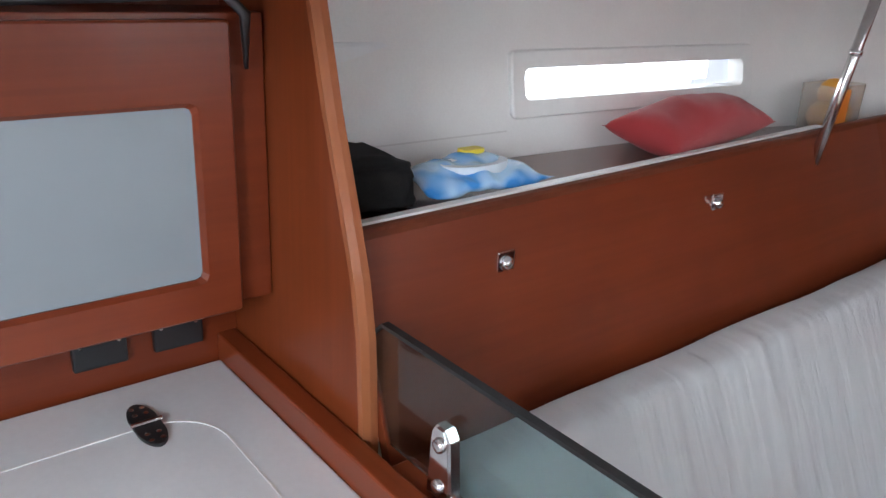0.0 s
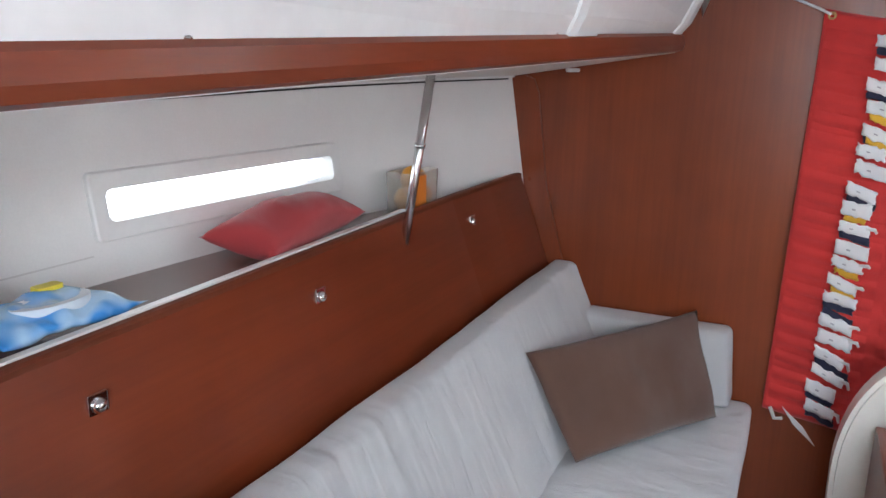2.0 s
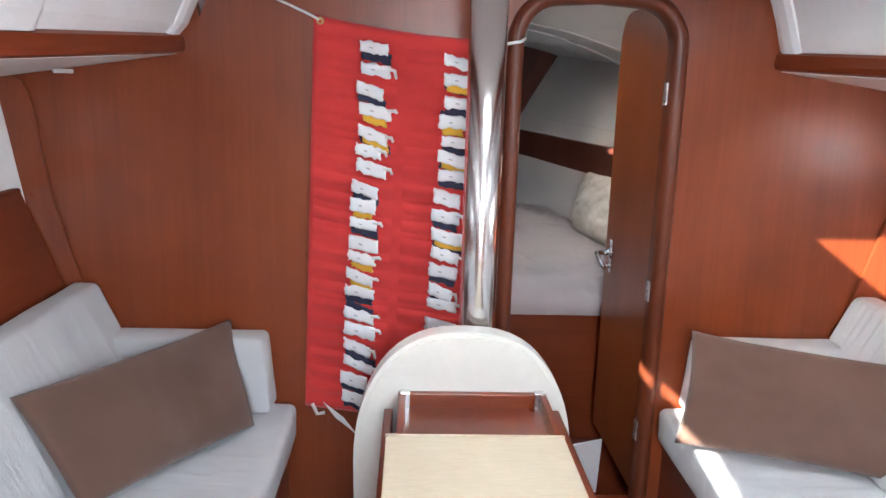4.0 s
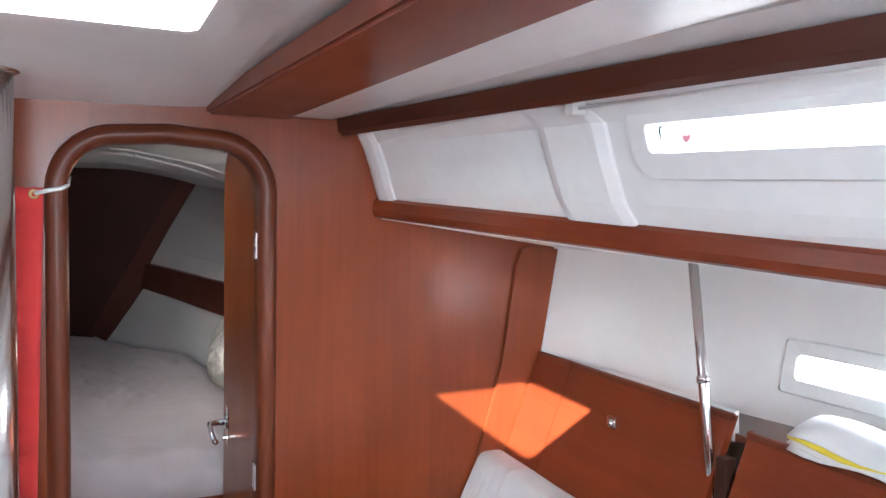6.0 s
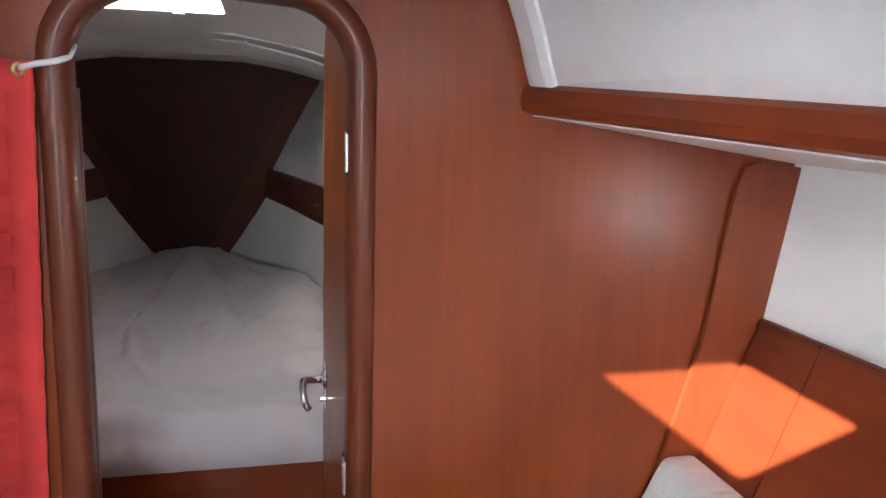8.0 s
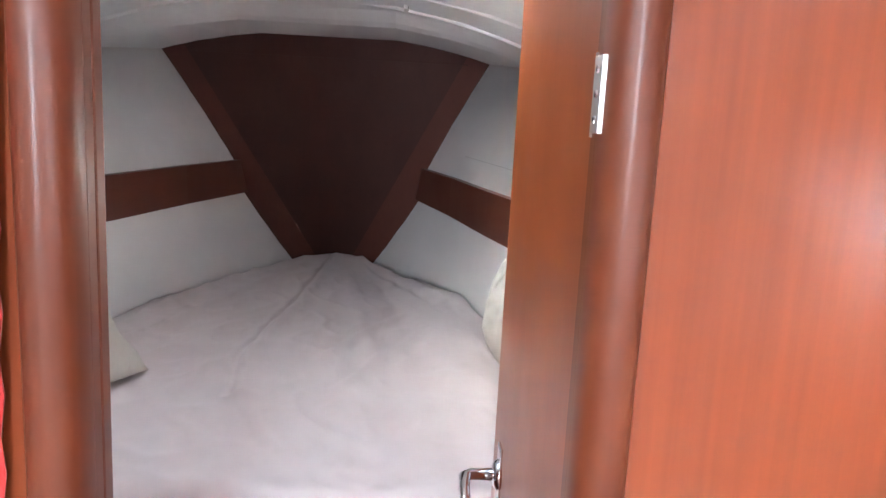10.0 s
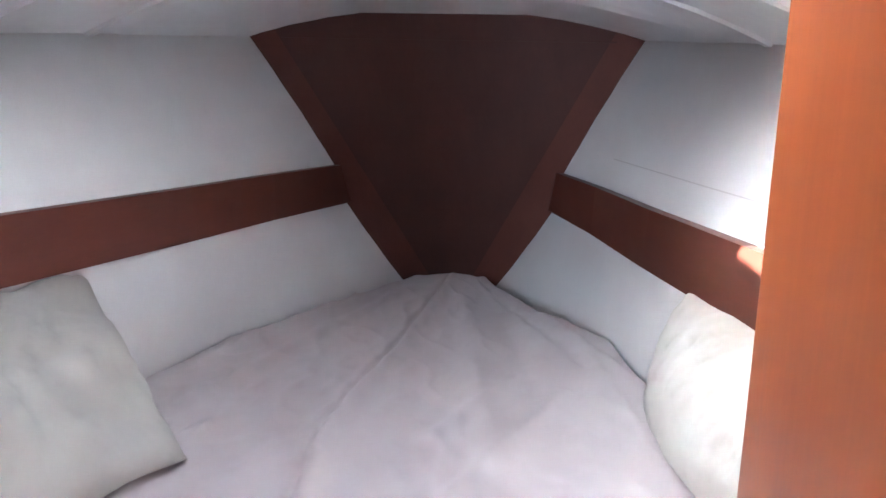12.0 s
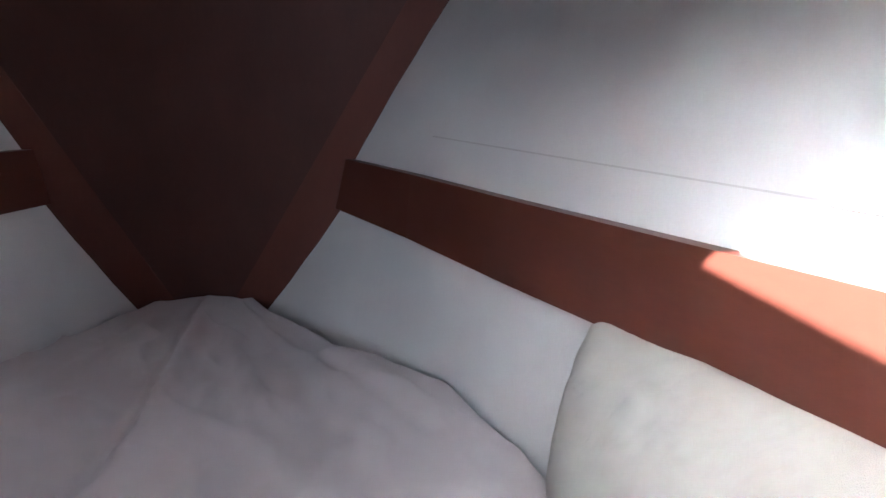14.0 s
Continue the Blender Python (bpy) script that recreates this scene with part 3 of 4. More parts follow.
for sgn, side in ((-1, "port"), (1, "starboard")):
    y0 = 0.84 if sgn < 0 else 0.3
    s = thing("settee", "built-in saloon settee with white cloth cushions along the hull", "settee", (sgn * 0.9, 1.8, 0), group="settees along the hull")

    def cor(pts):
        return [(sgn * x, y, z) for x, y, z in pts]

    part("plinth", box(min(sgn * 0.63, sgn * 1.35), max(sgn * 0.63, sgn * 1.35), y0, BULK - 0.004, 0.0, 0.35), wood_y, s, "mahogany plinth")
    part("seat_cushion", soft_block(cor([(0.60, y0, 0.352), (1.14, y0, 0.352), (1.14, BULK - 0.006, 0.352), (0.60, BULK - 0.006, 0.352)]), cor([(0.595, y0, 0.482), (1.16, y0, 0.482), (1.16, BULK - 0.006, 0.482), (0.595, BULK - 0.006, 0.482)]), 0.028, 14, sgn), seat_cloth, s, smooth=True)
    back = soft_block(cor([(1.03, y0, 0.484), (1.16, y0, 0.484), (1.16, BULK - 0.008, 0.484), (1.03, BULK - 0.008, 0.484)]), cor([(1.21, y0, 0.875), (1.29, y0, 0.875), (1.29, BULK - 0.008, 0.875), (1.21, BULK - 0.008, 0.875)]), 0.02, 74, sgn + 3)
    for v in back.verts:
        drop = max(0.0, min(1.0, (0.88 - v.co.z) / 0.12)) * (0.35 + 0.65 * (0.5 + 0.5 * noise.noise(Vector((v.co.y * 1.6, 2.0, sgn)))))
        v.co.x -= sgn * 0.011 * drop * (noise.noise(Vector((v.co.y * 15 + 1.5 * v.co.z, v.co.z * 2.2, 4.0))) + 0.5 * noise.noise(Vector((v.co.y * 34, v.co.z * 4.0, 9.0))))
    part("back_cushion", back, settee_cloth, s, smooth=True)
    part("end_cushion", soft_block(cor([(0.66, BULK - 0.13, 0.484), (1.05, BULK - 0.13, 0.484), (1.05, BULK - 0.004, 0.484), (0.66, BULK - 0.004, 0.484)]), cor([(0.685, BULK - 0.11, 0.728), (1.16, BULK - 0.11, 0.728), (1.16, BULK - 0.004, 0.728), (0.685, BULK - 0.004, 0.728)]), 0.02, 8, sgn + 5), settee_cloth, s, smooth=True)

    # lockers behind the settees
    boards = ((0.813, 2.875),) if sgn < 0 else ((0.3, 2.06), (2.115, 2.70), (2.703, 2.875))
    for k, (a, b) in enumerate(boards):
        lk = thing("locker_front", "sloping mahogany locker front behind the settee", "locker front", (sgn * 1.4, (a + b) / 2, 0.8), group="locker fronts behind the settees")
        low = 0.025 if (sgn > 0 and k == 0) else 0.0
        zt = 1.166 - low
        fall = 0.034 if sgn < 0 else 0.0
        rows, noses = [], []
        for y in [a + (b - a) * q / 8 for q in range(9)]:
            zy = zt - fall * (b - y) / (b - a)
            xx, xl = locker_x(zy, y, sgn), locker_x(0.78, y, sgn)
            rows.append([(sgn * x, y, z) for x, z in ((xl, 0.78), (xx, zy - 0.002), (xx + 0.02, zy - 0.002), (xl + 0.02, 0.78))])
            noses.append([(sgn * x, y, z) for x, z in ((xx - 0.004, zy - 0.012), (xx - 0.004, zy - 0.003), (xx, zy + 0.002), (xx + 0.007, zy + 0.004), (xx + 0.011, zy + 0.003), (xx + 0.011, zy - 0.012))])
        part("board", loft(rows, True, None, True), wood_y, lk)
        part("nosing", loft(noses, True, None, True), wood_frame, lk, "slim dark nosing")
        if low:
            part("rounded_end", turned((sgn * (locker_x(zt, b, sgn) + 0.008), b, zt - 0.004), [(0.001, 0.010), (0.008, 0.006), (0.011, 0.0)], "y"), wood_frame, lk, smooth=True)
        for ly in ((1.072, 1.632, 2.441) if sgn < 0 else ((1.2,) if k == 0 else (2.465,) if k == 1 else ())):
            z = interp(ly, [(1.07, 1.05), (1.64, 1.058), (2.44, 1.072)]) if sgn < 0 else 1.058
            lx = sgn * (locker_x(z, ly, sgn) - 0.001)
            plate = part("latch", box(lx - 0.003, lx + 0.003, ly - 0.017, ly + 0.017, z - 0.019, z + 0.019, 0.002), chrome, lk, "square chrome push latch")
            part("button", turned((lx - sgn * 0.002, ly, z), [(0.012, 0.0), (0.012, -sgn * 0.004), (0.008, -sgn * 0.010), (0.003, -sgn * 0.011)], "x", 14), chrome, plate, smooth=True)
    # shelf top behind the locker front
    ys = [0.835, 1.4, 2.0, 2.5, 2.87]
    top = [[(sgn * (locker_x(1.122, y, sgn) + 0.034), y, z) for z in (1.122,)] + [(sgn * (hull_x(y, 1.12) + 0.01), y, 1.122)] for y in ys]
    bm = loft(top)
    bm.normal_update()
    f = bm.faces[:][0].normal.z
    bmesh.ops.solidify(bm, geom=bm.faces[:], thickness=0.018 if f > 0 else -0.018)
    tagged(part("shelf_" + side, bm, wood_shelf), "dull brown shelf between locker front and hull", "shelf", kind="structure")
    rows = []
    for y in ((0.84, 2.1) if sgn < 0 else (2.12, 2.6)):
        zy = 1.166 - (0.034 * (2.875 - y) / 2.04 if sgn < 0 else 0.0)
        xx = locker_x(zy, y, sgn)
        rows.append([(sgn * x, y, z) for x, z in ((xx + 0.0115, 1.103), (xx + 0.0115, zy + 0.007), (xx + 0.026, zy + 0.007), (xx + 0.030, 1.103))])
    bm = loft(rows, True, None, True)
    tagged(part("trim_fiddle_" + side, bm, white_plastic), "white fiddle strip inside the locker front", "trim", kind="structure")

    # grab pole
    if sgn < 0:
        a, b = Vector((-1.437, 2.035, 1.03)), Vector((-1.385, 2.09, 1.515))
    else:
        a, b = Vector((1.40, 2.088, 0.80)), Vector((1.40, 2.215, 1.51))
    g = thing("grab_pole", "thin stainless steel pole from locker to side deck", "pole", tuple(a), group="grab poles")
    part("tube", tube([a, a.lerp(b, 0.5), b], 0.0115, 14), steel, g, smooth=True)
    m = a.lerp(b, 0.62)
    part("collar", tube([m - (b - a) * 0.012, m + (b - a) * 0.012], 0.0145, 14), chrome, g, smooth=True)
    part("socket", box(a.x - 0.016, a.x + 0.016, a.y - 0.016, a.y + 0.016, 0.99 if sgn < 0 else 0.8, 1.085, 0.004), wood_socket_shade, g, "wooden socket with its shadow put into the colour")

    # white oblong added under the side deck for a lit sliver of lining
    if sgn > 0:
        continue
    r = thing("lit_sliver", "flat white oblong added for a lit sliver of the side deck lining", "lamp", (sgn * 1.24, 2.82, 1.53))
    zz = 1.575 - (1.24 - 0.885) * 0.086 / 0.56 - sheer(2.80)
    part("lens", prism([(sgn * 1.24 + 0.018 * p, 2.82 + 0.055 * q) for p, q in [(math.cos(k * math.pi / 10), math.sin(k * math.pi / 10)) for k in range(20)]], "z", zz - 0.006, zz + 0.006, 0.002), white_plastic, r)

# curtain wire, sticker and pins on the coachroof side
wire = thing("curtain_wire", "thin white curtain wire with an end clip below the rail", "curtain wire", (0.97, 2.0, 1.79))
wp = [(0.80 + side_out(y), y, 1.797) for y in (1.99, 1.4, 0.6, -0.3)]
part("wire", tube(wp, 0.0035, 8), white_plastic, wire, smooth=True)
part("end_clip", box(0.905, 0.935, 1.985, 2.010, 1.785, 1.812, 0.003), white_plastic, wire)
for sgn, ys in ((1, (1.98, 0.9)), (-1, (1.95, 1.0, 0.45))):
    for y in ys:
        tagged(part("curtain_pin", turned((sgn * (0.880 + fascia_out(y, sgn)), y, 1.634 - sheer(y, sgn)), [(0.008, 0.0), (0.008, 0.003), (0.004, 0.005), (0.005, 0.012), (0.002, 0.015)], "z", 12), chrome, smooth=True), "small chrome curtain pin on the fascia", "pin", "curtain pins")
k, m = 0.45, 0.5 * (side_out(1.82) + fascia_out(1.82))
hx = 0.850 + m + (0.828 - 0.850) * k
heart = [(1.845 + 0.010 * math.sin(a) ** 3, 1.742 + 0.008 * (0.8 * math.cos(a) - 0.32 * math.cos(2 * a) - 0.12 * math.cos(3 * a))) for a in [2 * math.pi * q / 24 for q in range(24)]]
tagged(part("sticker", prism(heart, "x", hx + 0.012, hx + 0.0135), pink_mat), "small pink heart sticker on the port pane", "sticker")

# ---- flag banner on the bulkhead ----
banner = thing("flag_banner", "red cloth banner with rows of pockets full of folded signal flags", "banner", (-0.25, BULK - 0.02, 1.68))


def banner_at(u, v, lift=0.0):
    """u across from 0 to 1, v down from 0 to 1."""
    x = -0.535 + 0.575 * u - 0.035 * v
    z = 1.700 - 0.060 * u + 0.050 * (u - u * u) * -1.2 - 1.225 * v
    y = BULK - 0.014 - lift - 0.008 * math.sin(9 * u + 2 * v) * v
    return (x, y, z)


rows = [[banner_at(j / 40, i / 66, 0.004 * math.sin(i * math.pi / 2)) for j in range(41)] for i in range(67)]
bm = loft(rows)
bm.normal_update()
bmesh.ops.solidify(bm, geom=bm.faces[:], thickness=0.003)
part("backing", bm, banner_cloth, banner, smooth=True)
rnd = random.Random(4)
ROWS, PITCH = 20, 0.0465


def flag_sheet(u, v, w, h, tilt, lift, fat, seed):
    """A crumpled folded flag: uneven hem, a swollen middle and ragged ends."""
    rows = []
    for i in range(6):
        row = []
        for j in range(9):
            a, b = j / 8, i / 5
            ragged = 0.010 * noise.noise(Vector((seed, b * 3, 0))) * (1 if j in (0, 8) else 0)
            drop = 0.006 * noise.noise(Vector((a * 4, seed, b))) + 0.0045 * noise.noise(Vector((a * 11, seed, 2)))
            swell = fat * (math.sin(math.pi * (0.1 + 0.8 * b)) + 0.6 * noise.noise(Vector((a * 5, b * 3, seed))))
            row.append(banner_at(u + w * a + ragged, v + h * b + tilt * a + drop, lift + swell))
        rows.append(row)
    return thick(rows, 0.004)


for col, (u0, u1, fu) in enumerate(((0.02, 0.44, 0.25), (0.49, 0.93, 0.685))):
    for k in range(ROWS):
        v0 = 0.040 + k * PITCH
        rows = []
        for i in range(6):
            t = i / 5
            bulge = 0.015 * math.sin(math.pi * min(1, t * 1.15 + 0.12)) + 0.003
            rows.append([banner_at(u0 + (u1 - u0) * j / 12, v0 + 0.044 * t, bulge * (0.45 + 0.55 * math.sin(math.pi * j / 12) ** 0.5) + 0.002 + 0.003 * noise.noise(Vector((j * 0.4, k, col)))) for j in range(13)])
        part("pocket", loft(rows), banner_cloth, banner, smooth=True)
        # the folded flags that peep out of it
        fx = fu - 0.055 * v0 + rnd.uniform(-0.012, 0.012)
        tilt = rnd.uniform(-0.003, 0.018) + 0.010 * v0
        w, h = rnd.uniform(0.125, 0.175), rnd.uniform(0.024, 0.036)
        va = v0 + rnd.uniform(-0.004, 0.008)
        tone = rnd.choice(("plain", "yellow", "navy", "navy", "both", "plain"))
        if tone in ("navy", "both"):
            dv = rnd.choice((-0.015, h * 0.75, h * 0.8))
            part("signal_flag", flag_sheet(fx + 0.008, va + dv, w * rnd.uniform(0.85, 1.08), 0.022, tilt + 0.004, 0.018, 0.003, k + col * 31 + 0.7), flag_navy, banner, "folded navy signal flag", smooth=True)
        if tone in ("yellow", "both"):
            part("signal_flag", flag_sheet(fx + 0.02, va + h * 0.75, w * rnd.uniform(0.7, 0.95), 0.024, tilt, 0.021, 0.003, k + col * 17 + 0.3), flag_yellow, banner, "folded yellow signal flag", smooth=True)
        white = part("signal_flag", flag_sheet(fx, va, w, h, tilt, 0.026, 0.005, k + col * 50), flag_white, banner, "folded white signal flag with a small grey print", smooth=True)
        q = [banner_at(fx + w * a, va + h * b + tilt * a, 0.0385) for a, b in ((0.34, 0.46), (0.46, 0.46), (0.46, 0.58), (0.34, 0.58))]
        part("print", thick([[q[0], q[1]], [q[3], q[2]]], 0.001), print_grey, white)
        if rnd.random() < 0.65:
            e = rnd.uniform(0.2, 1.0)
            c0 = banner_at(fx + w - 0.02, va + tilt + h * 0.2, 0.030)
            c1 = banner_at(fx + w + 0.020, va + tilt + h * 0.3 * e, 0.033)
            c2 = banner_at(fx + w + 0.030, va + tilt + h * e, 0.031)
            part("toggle", tube([c0, c1, c2], [0.0045, 0.006, 0.004], 7), cord_mat, banner, smooth=True)
for u, v in ((0.035, 0.012), (0.965, 0.012)):
    c = Vector(banner_at(u, v, 0.006))
    part("grommet", turned(c, [(0.010, 0.0), (0.012, -0.003), (0.007, -0.004), (0.005, 0.0)], "y", 16), brass, banner, smooth=True)
a, b = Vector(banner_at(0.03, 0.01, 0.008)), Vector(banner_at(0.97, 0.01, 0.008))
part("cord", tube([a, a + Vector((-0.03, 0.0, 0.015)), a + Vector((-0.16, 0.004, 0.07))], 0.004, 8), cord_mat, banner, smooth=True)
part("cord", tube([b, b + Vector((0.025, -0.016, 0.006)), b + Vector((0.055, -0.012, 0.012)), b + Vector((0.068, 0.02, 0.02)), b + Vector((0.07, 0.05, 0.04))], 0.005, 8), cord_mat, banner, smooth=True)
part("tail", tube([banner_at(0.04, 0.99, 0.01), banner_at(0.07, 1.015, 0.016), banner_at(0.11, 1.01, 0.012)], 0.006, 8), cord_mat, banner, smooth=True)
bm = thick([[banner_at(0.10 + 0.12 * j / 4 + 0.035 * i, 0.975 + 0.020 * i + 0.040 * j / 4, 0.02) for j in range(5)] for i in range(3)], 0.005)
part("signal_flag", bm, flag_white, banner, "folded white signal flag hanging from the hem")

# ---- mast post and table ----
post = thing("mast_post", "polished stainless steel compression post", "post", (-0.046, 2.6, 0))
part("tube", tube([(-0.046, 2.6, 0.02), (-0.046, 2.6, 1.0), (-0.046, 2.6, 1.888)], 0.0505, 32), steel, post, smooth=True)
part("foot_plate", turned((-0.046, 2.6, 0.0), [(0.09, 0.0), (0.09, 0.012), (0.05, 0.02)]), steel, post)
part("collar", turned((-0.046, 2.6, 1.86), [(0.052, 0.0), (0.062, 0.004), (0.064, 0.024)]), steel, post, smooth=True)

table = thing("saloon_table", "narrow folded saloon table with a white arched end panel", "table", (-0.075, 1.9, 0))
o = [(-0.085 + 0.298 * s * abs(math.cos(a)) ** 0.78, 0.50 + 0.372 * math.sin(a) ** 0.95) for a, s in [(math.pi * k / 28, 1 if k < 14 else -1) for k in range(29)]]
o = [(0.205, 0.02)] + o + [(-0.375, 0.02)]
part("end_panel", prism(o, "y", 2.45, 2.535, 0.012), cream_mat, table, "cream-white moulded arched end panel")
part("base", box(-0.20, 0.05, 1.0, 2.45, 0.02, 0.60, 0.006), wood_y, table)
bm = box(-0.262, 0.132, 0.75, 2.448, 0.655, 0.672, 0.002)
part("top", bm, wood_y, table)
for x0, x1, y0, y1 in ((-0.262, -0.244, 0.75, 2.43), (0.114, 0.132, 0.75, 2.43), (-0.262, 0.132, 2.43, 2.449), (-0.262, 0.132, 0.75, 0.77)):
    part("fiddle", box(x0, x1, y0, y1, 0.66, 0.712, 0.004), wood_y if x1 - x0 < 0.1 else wood_x, table)
for x in (-0.244, 0.114):
    part("corner_bracket", box(x - 0.014, x + 0.014, 2.425, 2.452, 0.668, 0.716, 0.003), steel, table)
for x0, x1 in ((-0.300, -0.276), (0.146, 0.170)):
    part("leaf", box(x0, x1, 0.78, 2.44, 0.18, 0.665, 0.006), wood_y, table, "folded-down mahogany leaf")
runner = thing("table_runner", "cream ribbed runner lying on the table fiddles", "table runner", (-0.08, 1.55, 0.7125))
part("mat", prism(rounded(-0.285, 0.128, 0.95, 2.160, 0.006), "z", 0.7125, 0.7235, 0.003), runner_mat, runner)
part("hem", prism(rounded(-0.287, 0.130, 2.1605, 2.168, 0.003, 3), "z", 0.7125, 0.7255, 0.002), runner_mat, runner)

# ---- loose cushions in the saloon ----
P = pillow((-1.16, 2.225, 0.775), (-0.800, 2.850, 0.770), (-0.690, 2.655, 0.508), (-0.990, 2.180, 0.515), 0.11, seed=1, sag=0.035, rumple=0.3)
tagged(part("pillow", P, brown_cloth, smooth=True), "oblong brown cloth pillow leaning in the corner of the settee", "pillow", "brown settee pillows")
P = pillow((0.625, 2.735, 0.798), (1.180, 2.505, 0.772), (1.112, 2.345, 0.500), (0.540, 2.560, 0.512), 0.11, seed=7, sag=0.055, rumple=0.3)
tagged(part("pillow", P, brown_cloth, smooth=True), "oblong brown cloth pillow leaning against the end cushion", "pillow", "brown settee pillows")

# ---- things on the port shelf ----
P = pillow((-1.61, 1.505, 1.186), (-1.615, 1.91, 1.212), (-1.485, 1.945, 1.182), (-1.472, 1.56, 1.150), 0.105, seed=3, sag=0.12, rumple=0.5)
tagged(part("cushion", P, red_cloth, smooth=True), "plump red cushion lying on the shelf below the window", "cushion")
bm = bmesh.new()
bmesh.ops.create_icosphere(bm, subdivisions=4, radius=1)
for v in bm.verts:
    c = v.co.normalized()
    q = Vector((math.copysign(abs(c.x) ** 0.5, c.x), math.copysign(abs(c.y) ** 0.5, c.y), math.copysign(abs(c.z) ** 0.55, c.z)))
    q = q * (1 + 0.14 * noise.noise(c * 2.3) + 0.09 * noise.noise(c * 5 + Vector((2, 1, 0))))
    v.co = Vector((-1.575 + 0.080 * q.x, 0.905 + 0.075 * q.y - 0.012 * q.z, 1.167 + 0.045 * q.z - 0.006 * q.y))
tagged(part("fleece", bm, black_cloth, smooth=True), "crumpled black fleece stuffed beside the partition", "clothing")
bag = thing("packet", "blue printed plastic packet lying on the shelf", "packet", (-1.54, 1.13, 1.151))
P = pillow((-1.61, 1.01, 1.144), (-1.60, 1.18, 1.172), (-1.490, 1.255, 1.141), (-1.49, 1.00, 1.137), 0.036, seed=11)
for v in P.verts:
    v.co += Vector((0, 0, 0.008 * noise.noise(v.co * 30)))
film = part("film", P, bag_mat, bag, smooth=True)
loop = [(math.cos(k * math.pi / 14), math.sin(k * math.pi / 14)) for k in range(28)]
part("label", ring([(-1.545 + 0.034 * p, 1.120 + 0.066 * q) for p, q in loop], [(-1.545 + 0.022 * p, 1.120 + 0.048 * q) for p, q in loop], "z", 1.156, 1.172), pale_label, film, "pale oval ring print")
part("label", prism(rounded(-1.600, -1.575, 1.125, 1.170, 0.006), "z", 1.166, 1.182), yellow_label, film, "small yellow label")
tub = thing("tub", "clear plastic tub of oranges standing on the shelf", "tub", (-1.52, 2.26, 1.151))
o, i = rounded(-1.565, -1.475, 2.17, 2.34, 0.02), rounded(-1.562, -1.478, 2.173, 2.337, 0.018)
bm = loft([[(x, y, 1.123) for x, y in i], [(x, y, 1.240) for x, y in o], [(x, y, 1.240) for x, y in i], [(x, y, 1.126) for x, y in i]], True)
bm.faces.new(bm.verts[: len(i)])
part("wall", bm, tub_mat, tub)
for k, (x, y, z) in enumerate(((-1.52, 2.295, 1.164), (-1.52, 2.222, 1.164), (-1.52, 2.258, 1.216))):
    bm = bmesh.new()
    bmesh.ops.create_uvsphere(bm, u_segments=18, v_segments=12, radius=0.036)
    for v in bm.verts:
        v.co = Vector((x, y, z)) + v.co * (1 + 0.03 * noise.noise(v.co * 40 + Vector((k, 0, 0))))
    tagged(part("orange", bm, orange_mat, smooth=True), "ripe orange lying in the clear tub", "fruit", "oranges in the tub")
part("label", box(-1.4745, -1.472, 2.18, 2.245, 1.146, 1.232, 0.001), orange_label, tub, "orange paper label")

# magazine on the starboard shelf
mag = thing("magazine", "rolled glossy white magazine lying on the shelf", "magazine", (1.50, 1.84, 1.16))
for k in range(4):
    rows = [[(1.41 + 0.20 * i / 8, 1.70 + 0.24 * j / 6, 1.126 + 0.008 * k + 0.055 * math.sin(math.pi * (0.12 + 0.8 * i / 8)) ** 0.8 + 0.006 * math.sin(j + k)) for j in range(7)] for i in range(9)]
    part("page", thick(rows, 0.003), paper_mat if k != 2 else yellow_label, mag, smooth=True)

# ---- galley ----
PY = 0.80
part_o = [(-1.362, 0.80), (-1.364, 0.86), (-1.372, 1.01), (-1.387, 1.09), (-1.412, 1.17), (-1.452, 1.29), (-1.488, 1.42), (-1.502, 1.47), (-1.95, 1.47), (-1.95, 0.0), (-1.30, 0.0), (-1.30, 0.80)]
pt = thing("wall_partition", "mahogany partition between galley and settee", "partition", (-1.6, PY, 0), kind="structure")
part("panel", prism(part_o, "y", PY - 0.012, PY + 0.012), wood_z, pt)
edge = part_o[:8]
rows = [[(x + a, PY + b, z) for a, b in ((-0.004, -0.0125), (0.006, -0.012), (0.008, 0.0), (0.006, 0.012), (-0.004, 0.0125))] for x, z in edge]
part("lipping", loft(rows, True, None, True), wood_edge, pt, "pale lipping on the edge")

gc = thing("galley_counter", "white laminate galley counter with an inset lid", "counter", (-1.4, 0.2, 0))
part("worktop", box(-1.745, -0.98, AFT + 0.05, 0.752, 0.803, 0.830, 0.004), counter_mat, gc)
part("rim", box(-1.80, -0.98, 0.753, 0.786, 0.80, 0.875, 0.004), wood_x, gc, "mahogany rim")
lid_o, lid_i = rounded(-1.615, -1.05, 0.02, 0.672, 0.09, 10), rounded(-1.612, -1.053, 0.023, 0.669, 0.088, 10)
part("lid_joint", ring(lid_o, lid_i, "z", 0.8295, 0.8312), white_plastic, gc, "fine joint round the lid")
part("carcass", box(-1.70, -1.0, AFT + 0.05, 0.75, 0.0, 0.80), wood_y, gc)
hg = part("hinge", prism([(-1.612 + 0.046 * math.copysign(abs(math.cos(a)) ** 1.0, math.cos(a)) + (0.014 if math.cos(a) > 0 else -0.014), 0.585 + 0.020 * math.sin(a)) for a in [2 * math.pi * k / 28 for k in range(28)]], "z", 0.8305, 0.836, 0.001), black_plastic, gc, "oval black lid hinge")
